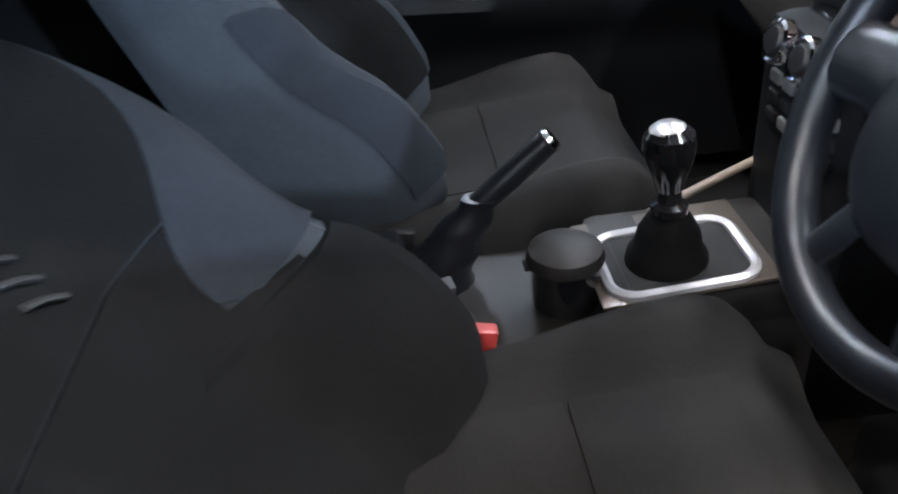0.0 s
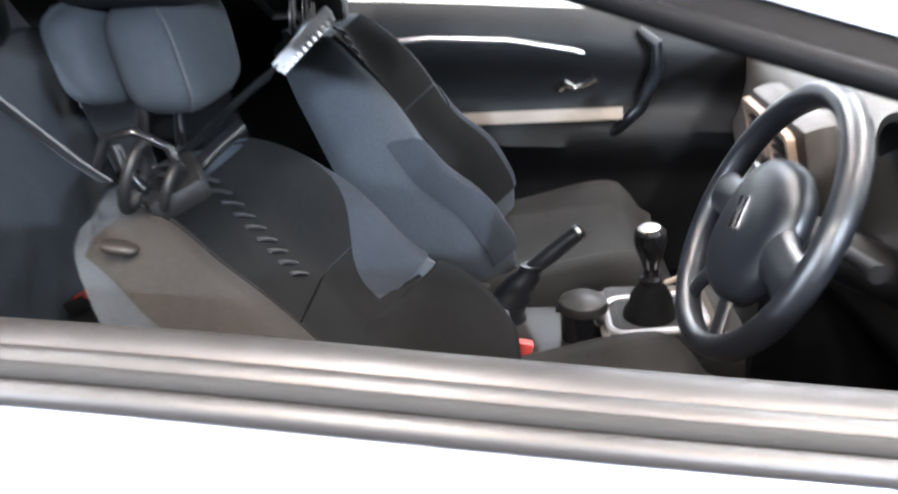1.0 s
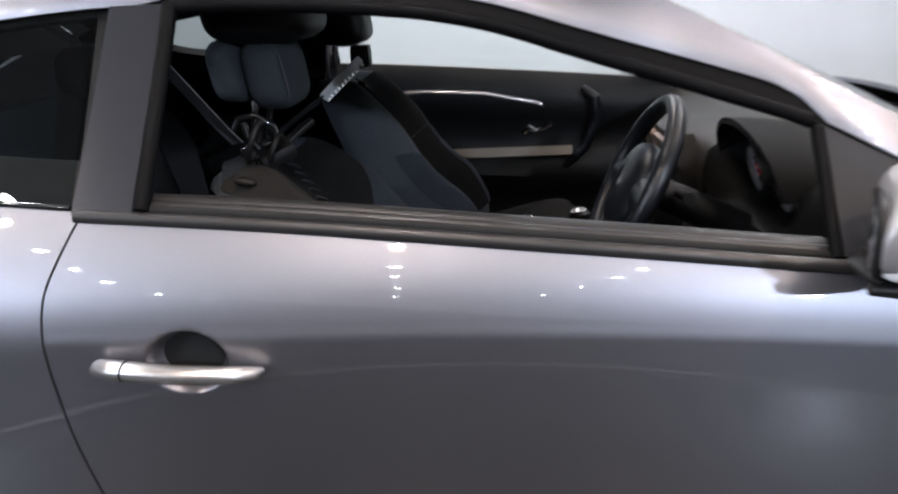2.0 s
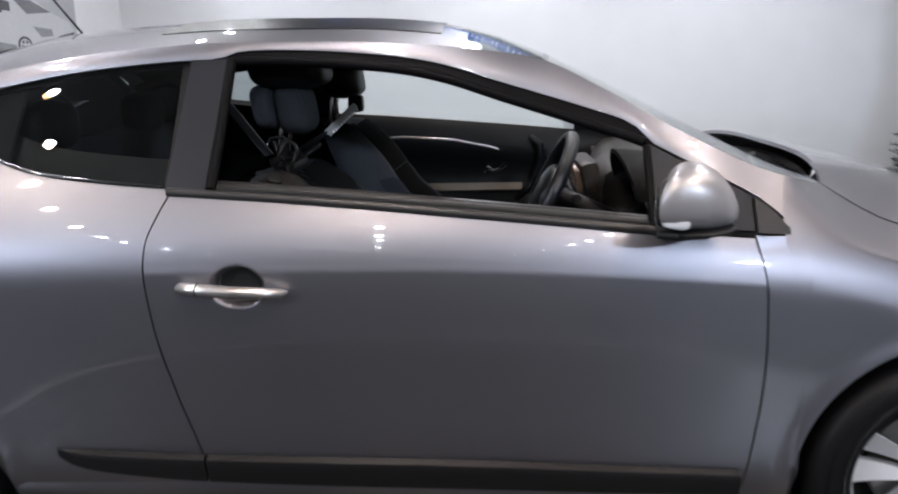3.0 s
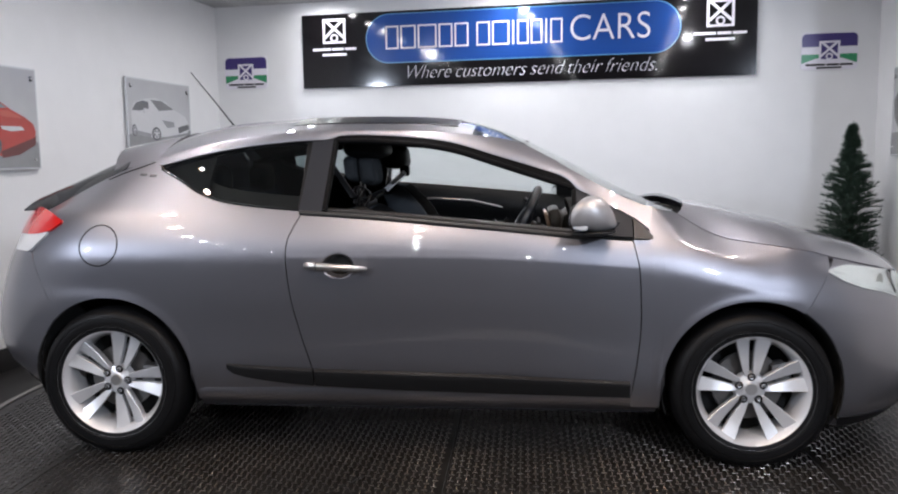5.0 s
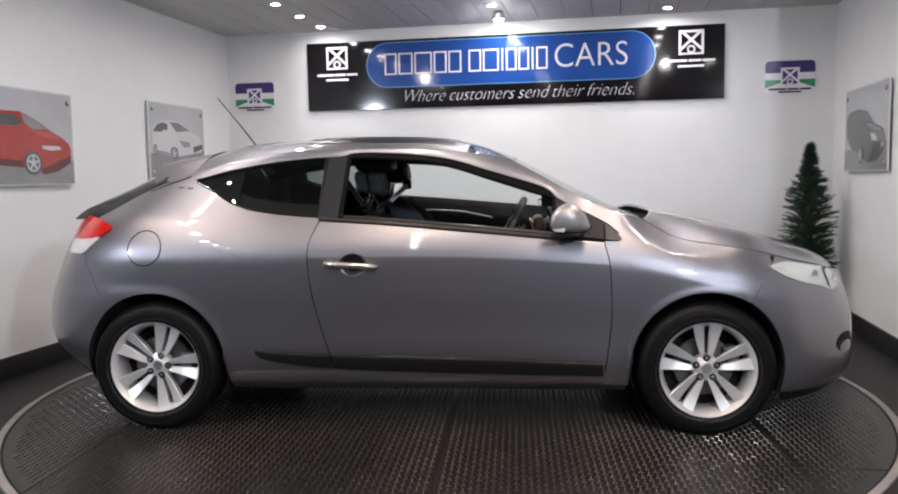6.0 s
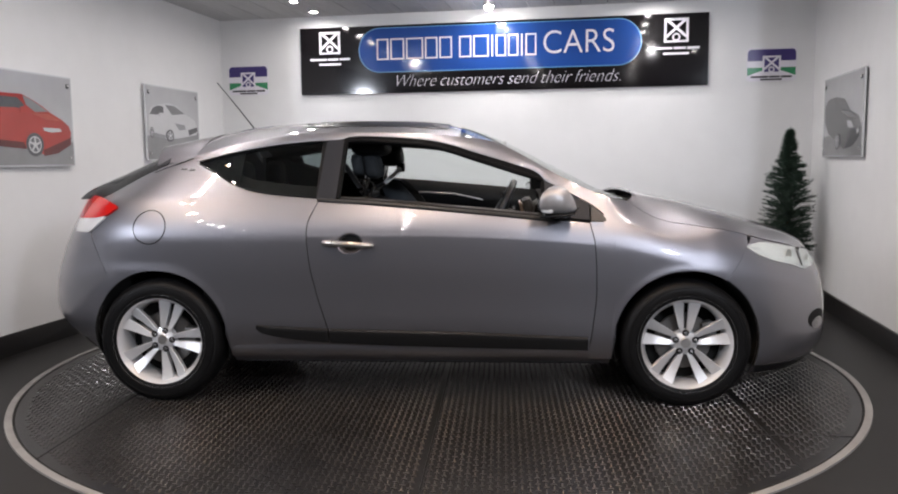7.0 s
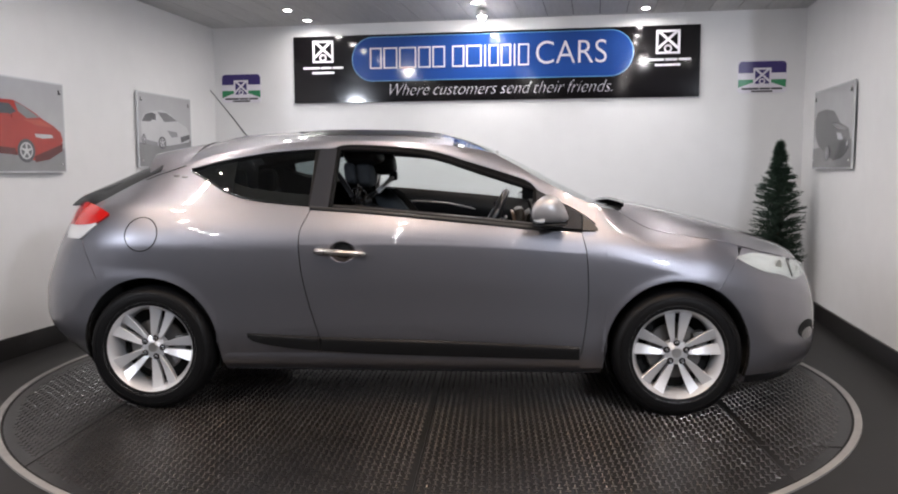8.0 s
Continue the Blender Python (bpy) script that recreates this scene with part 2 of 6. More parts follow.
# ---- the room ----
def room_block(name, u0, u1, v0, v1, z0, z1, mat, bevel=0.0):
    bm = bmesh.new()
    box(bm, u0, u1, v0, v1, z0, z1, bevel)
    ob = part(name, bm, mat, None)
    ob.matrix_world = ROOM
    return tagged(ob, kind="structure")


room_block("floor", -WIDE - 0.3, WIDE + 0.3, V0 - 0.3, V1 + 0.3, -0.25, -0.004, FLOOR)
tagged(room_block("wall_back", U0 - 0.2, U1 + 0.2, V1, V1 + 0.2, -0.1, CEIL + 0.2, WALL), "smooth white painted showroom wall", "wall")
tagged(room_block("wall_west", U0 - 0.2, U0, BAY, V1, -0.1, CEIL + 0.2, WALL), "smooth white painted wall of the display bay", "wall")
tagged(room_block("wall_east", U1, U1 + 0.2, BAY, V1, -0.1, CEIL + 0.2, WALL), "smooth white painted wall of the display bay", "wall")
# unseen wider hall assumed behind the camera, sized to shape the car's reflections
tagged(room_block("wall_hall_west", -WIDE - 0.2, -WIDE, V0, BAY, -0.1, CEIL + 0.2, WALL), "plain white wall of the assumed wider hall, unseen", "wall")
tagged(room_block("wall_hall_east", WIDE, WIDE + 0.2, V0, BAY, -0.1, CEIL + 0.2, WALL), "plain white wall of the assumed wider hall, unseen", "wall")
tagged(room_block("wall_return_west", -WIDE - 0.2, U0 - 0.2, BAY, BAY + 0.2, -0.1, CEIL + 0.2, WALL), "assumed plain white wall beside the display bay, unseen", "wall")
tagged(room_block("wall_return_east", U1 + 0.2, WIDE + 0.2, BAY, BAY + 0.2, -0.1, CEIL + 0.2, WALL), "assumed plain white wall beside the display bay, unseen", "wall")
tagged(room_block("wall_entrance", -WIDE - 0.2, WIDE + 0.2, V0 - 0.2, V0, -0.1, CEIL + 0.2, WALL), "assumed plain white wall closing the showroom, unseen", "wall")
for name, u0, u1, v0, v1 in (("baseboard_back", U0, U1, V1 - 0.018, V1), ("baseboard_west", U0, U0 + 0.018, BAY, V1 - 0.02), ("baseboard_east", U1 - 0.018, U1, BAY, V1 - 0.02)):
    tagged(room_block(name, u0, u1, v0, v1, -0.01, 0.135, SKIRTING, 0.004), "black painted skirting board along white wall", "skirting")


def build_ceiling():
    bm = bmesh.new()
    box(bm, -WIDE - 0.2, WIDE + 0.2, V0 - 0.2, V1 + 0.2, CEIL + 0.012, CEIL + 0.15)
    pitch, u = 0.235, U0
    while u < U1:
        v = V0 + random.uniform(-1.2, 0)
        while v < V1:
            length = 1.28
            a, b = max(v, V0) + 0.002, min(v + length, V1) - 0.002
            if b - a > 0.02:
                box(bm, u + 0.003, min(u + pitch, U1) - 0.003, a, b, CEIL, CEIL + 0.010)
            v += length
        u += pitch
    ob = part("ceiling", bm, CEILING, None)
    ob.matrix_world = ROOM
    ob.data.materials.append(JOINT)
    for i, p in enumerate(ob.data.polygons):
        if i < 6:
            p.material_index = 1
    return tagged(ob, "grey boarded ceiling with dark joints", "ceiling", kind="structure")


build_ceiling()


def downlight(u, v):
    root = tagged(new("downlight"), "small round recessed ceiling downlight, lit", "downlight", "ceiling downlights")
    root.matrix_world = ROOM @ pose(u, v, CEIL)
    lathe("bezel", [(0.034, 0.004), (0.036, -0.006), (0.048, -0.006), (0.051, 0.0), (0.051, 0.004)], SATIN, root, seg=20)
    lathe("bulb", [(0.001, 0.0), (0.032, -0.001), (0.033, 0.003)], LAMP_GLOW, root, seg=16)
    return root


def on_back_wall(u, z, out=0.0):
    """Local x along the wall, local y up, local z out into the room."""
    return ROOM @ pose(u, V1 - out, z, 90, 0, 0)


def text_width(text, size, shear):
    cu = bpy.data.curves.new("ruler", "FONT")
    cu.body, cu.size, cu.shear = text, size, shear
    tmp = bpy.data.objects.new("ruler", cu)
    scene.collection.objects.link(tmp)
    bpy.context.view_layer.update()
    wide = tmp.dimensions.x
    bpy.data.objects.remove(tmp)
    bpy.data.curves.remove(cu)
    return wide


def letters(name, text, size, mat, parent, at, label="", shear=0.0, extrude=0.004, width=None, thin=0.0, base=False):
    cu = bpy.data.curves.new(name, "FONT")
    cu.body, cu.size, cu.extrude, cu.align_x, cu.align_y, cu.shear = text, size, extrude, "CENTER", "CENTER", shear
    cu.offset = thin
    if base:
        cu.align_y = "BOTTOM_BASELINE"
    tmp = bpy.data.objects.new(name, cu)
    scene.collection.objects.link(tmp)
    bpy.context.view_layer.update()
    me = bpy.data.meshes.new_from_object(tmp.evaluated_get(bpy.context.evaluated_depsgraph_get()))
    bpy.data.objects.remove(tmp)
    me.materials.clear()
    me.materials.append(mat)
    if width:
        xs = [v.co.x for v in me.vertices]
        k, mid = width / (max(xs) - min(xs)), (max(xs) + min(xs)) / 2
        for v in me.vertices:
            v.co.x = (v.co.x - mid) * k
    if base:
        for v in me.vertices:
            v.co.y -= size * 0.27
    return put(name, me, parent, label, at)


def badge(parent, x, y, s, mark, z=0.004):
    """A square emblem: saltire in a frame over a small wheel, drawn as plain shapes."""
    t = s * 0.10
    for x0, x1, y0, y1 in ((-s / 2, s / 2, s / 2 - t, s / 2), (-s / 2, s / 2, -s / 2, -s / 2 + t * 0.8), (-s / 2, -s / 2 + t, -s / 2 + t * 0.8, s / 2 - t), (s / 2 - t, s / 2, -s / 2 + t * 0.8, s / 2 - t)):
        bm = bmesh.new()
        box(bm, x0, x1, y0, y1, 0, 0.003)
        part("emblem_border", bm, mark, parent, at=pose(x, y, z))
    for sign in (-1, 1):
        bm = bmesh.new()
        box(bm, -s * 0.55, s * 0.55, -t * 0.55, t * 0.55, 0, 0.0035 if sign > 0 else 0.0025)
        part("emblem_saltire", bm, mark, parent, at=pose(x, y + s * 0.10, z, 0, 0, sign * 42))
    lathe("emblem_wheel", [(s * 0.10, 0), (s * 0.10, 0.004), (s * 0.17, 0.004), (s * 0.17, 0)], mark, parent, at=pose(x, y - s * 0.28, z), seg=20)


def bars(name, parent, rows, mat, z):
    """Lines of unreadable print as plain bars: rows of (centre x, y, width, height, words)."""
    for cx, y, w, h, words in rows:
        gap, total = h * 0.55, sum(words)
        x = cx - w / 2
        for k in words:
            part_w = (w - gap * (len(words) - 1)) * k / total
            bm = bmesh.new()
            box(bm, x, x + part_w, y - h / 2, y + h / 2, 0, 0.002)
            part(name, bm, mat, parent, at=pose(0, 0, z))
            x += part_w + gap


def build_sign():
    w, h = 3.795, 0.632
    root = tagged(new("wall_sign"), "long gloss black dealer sign with blue panel, white lettering", "sign")
    root.matrix_world = on_back_wall(0.012, 2.182)
    part("backboard", plate_of(rounded(w, h, 0.006, 2), 0.004, 0.024), SIGN_BLACK, root)
    part("panel_outline", plate_of(rounded(2.632, 0.418, 0.208, 16), 0.024, 0.027), SIGN_TEAL, root, at=pose(0.006, 0.086, 0))
    part("blue_panel", plate_of(rounded(2.616, 0.402, 0.20, 16), 0.027, 0.030), SIGN_BLUE, root, "rounded glossy blue panel", at=pose(0.006, 0.086, 0))
    # the firm's name is kept as thin plain frames; its plain last word is lettered
    for x, widths in ((-1.13, (0.115, 0.135, 0.165, 0.12, 0.12)), (-0.335, (0.115, 0.145, 0.030, 0.095, 0.095, 0.030, 0.10))):
        for width in widths:
            bm = bmesh.new()
            for x0, x1, y0, y1 in ((0, 0.013, -0.098, 0.098), (width - 0.013, width, -0.098, 0.098), (0.013, width - 0.013, 0.085, 0.098), (0.013, width - 0.013, -0.098, -0.085)) if width > 0.05 else ((0.008, 0.021, -0.098, 0.098),):
                box(bm, x0, x1, y0, y1, 0.0, 0.006)
            part("name_bar", bm, SIGN_WHITE, root, at=pose(x, 0.092, 0.031))
            x += width + 0.018
    letters("lettering_cars", "CARS", 0.30, SIGN_WHITE, root, pose(0.765, 0.093, 0.034), width=0.635, thin=-0.003)
    slogan = "Where customers send their friends."
    full, said = text_width(slogan, 0.165, 0.42), ""
    for word in slogan.split():
        said = (said + " " + word).strip()
        wide, end = text_width(word, 0.165, 0.42), text_width(said, 0.165, 0.42)
        k = 2.08 / full
        letters("lettering_slogan", word, 0.165, SIGN_WHITE, root, pose(0.10 - 1.04 + (end - wide / 2) * k, -0.215, 0.028), shear=0.42, width=wide * k, extrude=0.002, thin=-0.0042, base=True)
    for x in (-1.60, 1.62):
        badge(root, x, 0.17, 0.21, SIGN_WHITE, 0.024)
        bars("print_bar", root, [(x, 0.015, 0.40, 0.020, (8, 5, 5)), (x, -0.032, 0.22, 0.020, (11,))], SIGN_WHITE, 0.024)
    return root


build_sign()


def trade_badge(u, z):
    root = tagged(new("trade_badge"), "navy, white and green trade association wall sign", "sign", "trade signs on back wall")
    root.matrix_world = on_back_wall(u, z)
    part("backing", plate_of(rounded(0.41, 0.285, 0.03), 0.002, 0.010), SIGN_WHITE, root)
    top = [(x, y) for x, y in rounded(0.40, 0.20, 0.035) if y > 0]
    part("navy_field", plate_of([(-0.20, 0.0)] + [(x, y) for x, y in top][::-1] + [(0.20, 0.0)], 0.010, 0.012), NAVY, root, at=pose(0, 0.032, 0))
    part("green_field", plate_of([(-0.20, -0.025), (-0.20, -0.095), (-0.09, -0.055), (0.09, -0.055), (0.20, -0.095), (0.20, -0.025)], 0.010, 0.012), GREEN, root)
    part("emblem_field", plate_of(rounded(0.145, 0.15, 0.004, 2), 0.012, 0.014), NAVY, root, at=pose(0, 0.0, 0))
    badge(root, 0, 0.0, 0.15, SIGN_WHITE, 0.014)
    bars("print_bar", root, [(0, -0.105, 0.34, 0.016, (8, 5, 5)), (0, -0.128, 0.18, 0.014, (11,))], BLACK, 0.010)
    return root


trade_badge(-2.442, 2.025)
trade_badge(2.442, 2.030)


# ---- turntable ----
def build_turntable():
    root = tagged(new("turntable"), "round dark steel tread plate car turntable", "turntable")
    root.location = (0.045, -0.01, 0)
    lathe("rim", [(2.303, -0.003), (2.303, 0.004), (2.336, 0.004), (2.338, -0.003)], RING, root, "worn pale steel rim", seg=160)
    lathe("gap", [(2.290, -0.0035), (2.290, -0.001), (2.304, -0.001), (2.304, -0.0035)], SHADOW_BLACK, root, seg=160)
    lathe("deck", [(0.01, -0.003), (0.01, 0.0), (2.290, 0.0), (2.291, -0.003)], PLATE, root, seg=160)
    # joints between the deck's plates
    for a, b in (((0.07, -2.29), (0.07, 0.3)), ((-1.55, -1.70), (-1.55, 0.3)), ((1.55, -1.70), (1.55, 0.3)), ((-0.9, -2.05), (-0.25, -1.05)), ((1.0, -1.25), (1.9, -1.28))):
        tube("plate_joint", [(a[0], a[1], 0.0006), (b[0], b[1], 0.0006)], 0.003, SHADOW_BLACK, root, seg=6)
    # raised anti-slip bars, in a basket weave
    step, half_l, half_w, hgt = 0.030, 0.0125, 0.0035, 0.0028
    rng = np.random.default_rng(4)
    verts, faces = [], []
    n = int(2.28 / step)
    for i in range(-n, n + 1):
        for j in range(-n, int(0.2 / step)):
            x, y = i * step, j * step
            if x * x + y * y > 2.24 ** 2 or abs(x - 0.07) < 0.012 or abs(abs(x) - 1.55) < 0.012:
                continue
            a, b = (half_l, half_w) if (i + j) % 2 else (half_w, half_l)
            h = hgt * rng.uniform(0.7, 1.1)
            k = len(verts)
            verts += [(x - a, y - b, 0), (x + a, y - b, 0), (x + a, y + b, 0), (x - a, y + b, 0),
                      (x - a * .75, y - b * .75, h), (x + a * .75, y - b * .75, h), (x + a * .75, y + b * .75, h), (x - a * .75, y + b * .75, h)]
            faces += [(k + 4, k + 5, k + 6, k + 7), (k, k + 1, k + 5, k + 4), (k + 1, k + 2, k + 6, k + 5), (k + 2, k + 3, k + 7, k + 6), (k + 3, k, k + 4, k + 7)]
    me = bpy.data.meshes.new("tread_pattern")
    me.from_pydata(verts, [], faces)
    me.materials.append(STUD)
    tagged(put("tread_pattern", me, root, "small raised anti-slip bars worn bright"), kind="stuff")
    return root


build_turntable()


def ceiling_spotlight(u, v, z):
    root = tagged(new("ceiling_spotlight"), "short round silver ceiling spotlight, lit", "spotlight", "ceiling spotlights")
    root.matrix_world = ROOM @ pose(u, v, z)
    lathe("stem", [(0.010, 0.02), (0.010, CEIL - z), (0.030, CEIL - z)], SATIN, root, seg=14)
    lathe("shell", [(0.046, 0.0), (0.052, 0.004), (0.050, 0.05), (0.030, 0.075), (0.001, 0.078)], SATIN, root, seg=24)
    lathe("bulb", [(0.001, -0.030), (0.018, -0.026), (0.030, -0.012), (0.034, 0.004), (0.030, 0.012)], LAMP_GLOW, root, seg=20)
    return root


for u, v, z in SPOTLIGHTS:
    ceiling_spotlight(u, v, z)
for u, v in LIGHT_ROWS:
    downlight(u, v)


def floodlight(u, v, z):
    root = tagged(new("floodlight"), "square black floodlight on a ceiling bracket, lit", "floodlight", "hall floodlights")
    root.matrix_world = ROOM @ look((u, v, z), (u * 0.25, 0.0, 0.9))
    bm = bmesh.new()
    box(bm, -0.11, 0.11, -0.08, 0.08, 0.004, 0.07, 0.012)
    part("housing", bm, BLACK, root)
    block("lens", (0.19, 0.13, 0.006), glowing("flood_glow", (0.86, 0.93, 1.0), 90), root, "bright lens", bevel=0.002)
    tube("bracket", [(-0.118, 0, 0.04), (-0.118, 0.10, 0.05), (0.118, 0.10, 0.05), (0.118, 0, 0.04)], 0.006, BLACK, root, seg=8)
    tube("stem", [(0, 0.10, 0.05), (0, 0.155, 0.04)], 0.008, BLACK, root, seg=8)
    return root


for place in FLOODS:
    floodlight(*place)


# ---- the car: shape of the body ----
WHEEL_X, WHEEL_Z, ARCH_R = 1.32, 0.315, 0.350
REAR_X0, FRONT_X0, REAR_N, FRONT_N = -1.30, 1.38, 2.5, 2.2
rear_reach = curve((0.18, 1.88), (0.25, 1.97), (0.30, 2.04), (0.37, 2.12), (0.46, 2.155), (0.56, 2.148), (0.75, 2.082), (0.90, 2.003), (1.03, 1.925), (1.10, 1.82), (1.24, 1.52), (1.32, 1.40))
front_reach = curve((0.16, 2.11), (0.20, 2.175), (0.25, 2.215), (0.32, 2.225), (0.46, 2.218), (0.60, 2.185), (0.68, 2.145), (0.76, 2.085), (0.90, 1.95))
shoulder_z = curve((-2.0, 0.82), (-1.3, 0.835), (0.0, 0.845), (0.9, 0.80), (1.3, 0.715), (1.7, 0.62), (2.1, 0.48))
side_width = curve((-1.9, 0.882), (-1.3, 0.909), (-0.8, 0.907), (-0.2, 0.907), (0.5, 0.907), (0.9, 0.903), (1.32, 0.908), (1.6, 0.896))
tuck = curve((-0.64, 0.095), (-0.56, 0.055), (-0.50, 0.036), (-0.44, 0.026), (-0.30, 0.017), (-0.14, 0.005), (0.0, 0.0), (0.025, 0.004), (0.05, 0.010), (0.08, 0.0205), (0.11, 0.035), (0.15, 0.0575), (0.18, 0.077), (0.24, 0.117), (0.34, 0.183), (0.44, 0.250), (0.54, 0.315))


def smooth_step(t):
    t = max(0.0, min(1.0, t))
    return t * t * (3 - 2 * t)


def flare(x, z):
    """The narrow lip that stands out round each wheel arch."""
    d = min(math.hypot(x - WHEEL_X, z - 0.33), math.hypot(x + WHEEL_X, z - 0.33))
    return 0.005 * math.exp(-((d - 0.352) / 0.022) ** 2) if d > 0.352 else 0.005


def half_width(x, z):
    w = side_width(x) - tuck(z - shoulder_z(x)) + flare(x, z)
    return w


def contour(a, z):
    """A point of the near side's outline at height z: a runs from -2 (tail's middle) over the flank (-1 to 1) to 2 (nose's middle)."""
    if a < -1:
        t = min(1.0, -1 - a) * math.pi / 2
        reach = max(rear_reach(z) + REAR_X0, 0.05)
        return (REAR_X0 - reach * math.sin(t) ** (2 / REAR_N), -half_width(REAR_X0 - 0.4 * reach * math.sin(t), z) * max(math.cos(t), 0.0) ** (2 / REAR_N), z)
    if a > 1:
        t = min(1.0, a - 1) * math.pi / 2
        reach = front_reach(z) - FRONT_X0
        return (FRONT_X0 + reach * math.sin(t) ** (2 / FRONT_N), -half_width(FRONT_X0 + 0.4 * reach * math.sin(t), z) * max(math.cos(t), 0.0) ** (2 / FRONT_N), z)
    x = lerp(REAR_X0, FRONT_X0, (a + 1) / 2)
    return (x, -half_width(x, z), z)


def along(x, z):
    """The a of contour() at which the outline passes x."""
    if x < REAR_X0:
        k = min(1.0, (REAR_X0 - x) / max(rear_reach(z) + REAR_X0, 0.05))
        return -1 - math.asin(k ** (REAR_N / 2)) / (math.pi / 2)
    if x > FRONT_X0:
        k = min(1.0, (x - FRONT_X0) / (front_reach(z) - FRONT_X0))
        return 1 + math.asin(k ** (FRONT_N / 2)) / (math.pi / 2)
    return -1 + 2 * (x - REAR_X0) / (FRONT_X0 - REAR_X0)


def flank(x, z, out=0.0):
    p = contour(along(x, z), z)
    return (p[0], p[1] - out, p[2])


# lines on the side, as height over x or x over height
belt = curve((-0.52, 1.037), (-0.2, 1.016), (0.3, 0.972), (0.85, 0.921), (0.95, 0.916))
door_rear = curve((0.27, -0.435), (0.37, -0.452), (0.55, -0.501), (0.72, -0.535), (0.86, -0.545), (0.91, -0.541), (0.98, -0.515), (1.04, -0.484))
door_front = curve((0.27, 0.846), (0.36, 0.861), (0.59, 0.881), (0.79, 0.872), (0.93, 0.843))
rail_z = curve((-1.70, 1.032), (-1.40, 1.188), (-1.20, 1.255), (-0.95, 1.318), (-0.70, 1.352), (-0.40, 1.368), (-0.10, 1.364), (0.12, 1.350), (0.26, 1.334), (0.38, 1.312), (0.53, 1.240), (0.67, 1.158), (0.82, 1.080), (0.90, 1.047), (0.96, 1.030), (1.05, 1.014))
rail_y = curve((-1.70, 0.65), (-1.40, 0.605), (-1.20, 0.605), (-0.7, 0.605), (0.0, 0.590), (0.4, 0.600), (0.53, 0.645), (0.67, 0.720), (0.78, 0.762), (0.88, 0.775), (0.94, 0.785), (1.05, 0.790))
middle_z = curve((-1.93, 1.040), (-1.80, 1.122), (-1.62, 1.205), (-1.40, 1.300), (-1.25, 1.368), (-1.0, 1.425), (-0.68, 1.445), (-0.38, 1.451), (-0.11, 1.446), (0.08, 1.431), (0.25, 1.396), (0.38, 1.348), (0.55, 1.268), (0.75, 1.165), (0.95, 1.062), (1.06, 1.010))
bonnet_edge = curve((0.93, 1.034), (1.02, 1.020), (1.05, 1.006), (1.10, 0.972), (1.175, 0.930), (1.25, 0.908), (1.35, 0.894), (1.50, 0.872), (1.70, 0.822), (1.85, 0.785), (1.95, 0.757), (2.05, 0.737), (2.12, 0.725))
bonnet_middle = curve((1.10, 1.050), (1.2, 1.032), (1.5, 0.965), (1.86, 0.858), (2.02, 0.795), (2.09, 0.752), (2.13, 0.725))
bonnet_half = curve((0.88, 0.722), (1.0, 0.702), (1.045, 0.702), (1.10, 0.722), (1.175, 0.752), (1.33, 0.795), (1.45, 0.818))
window_top = curve((-1.17, 1.222), (-0.95, 1.272), (-0.71, 1.307), (-0.50, 1.322), (-0.33, 1.325), (-0.2, 1.320), (0.0, 1.302), (0.12, 1.280), (0.29, 1.226), (0.50, 1.158), (0.62, 1.118), (0.70, 1.072), (0.80, 1.006), (0.93, 0.928))
quarter_sill = curve((-1.17, 1.216), (-1.05, 1.160), (-0.95, 1.108), (-0.83, 1.072), (-0.65, 1.050), (-0.50, 1.038))


def side_point(x, z, out=0.0):
    """The cabin's side: from the flank at the belt in to the roof rail."""
    zb = min(belt(x) if x > -0.5 else 1.03, rail_z(x) - 0.05)
    zt = rail_z(x)
    if z <= zb:
        return flank(x, z, out)
    yb = -flank(x, zb)[1]
    t = min(1.0, (z - zb) / (zt - zb))
    return (x, -lerp(yb, rail_y(x), t + lerp(0.10, -0.12, smooth_step((x - 0.45) / 0.40)) * t * (1 - t)) - out, z)


def top_point(x, y):
    """Roof, screens."""
    k = min(1.0, abs(y) / rail_y(x))
    return (x, y, lerp(middle_z(x), rail_z(x), k ** (2.1 if x > -1.3 else 4.0)))


def arch_z(x, cx, r=ARCH_R):
    d = r * r - (x - cx) ** 2
    return 0.33 + math.sqrt(d) if d > 0 else None


def spread(a, b, n):
    return [lerp(a, b, i / (n - 1)) for i in range(n)]


car = tagged(new("car"), "grey metallic three-door hatchback coupe, driver's window open", "car")


def both(name, grid, mat, label="", thick=0.012, angle=35, parent=None):
    """A panel and its twin on the other side of the car."""
    a = sheet(name, grid, mat, parent or car, label, thick, angle=angle)
    b = sheet(name, mirrored(grid), mat, parent or car, label, thick, angle=angle, flip=True)
    return a, b


G = 0.0022   # half a panel gap


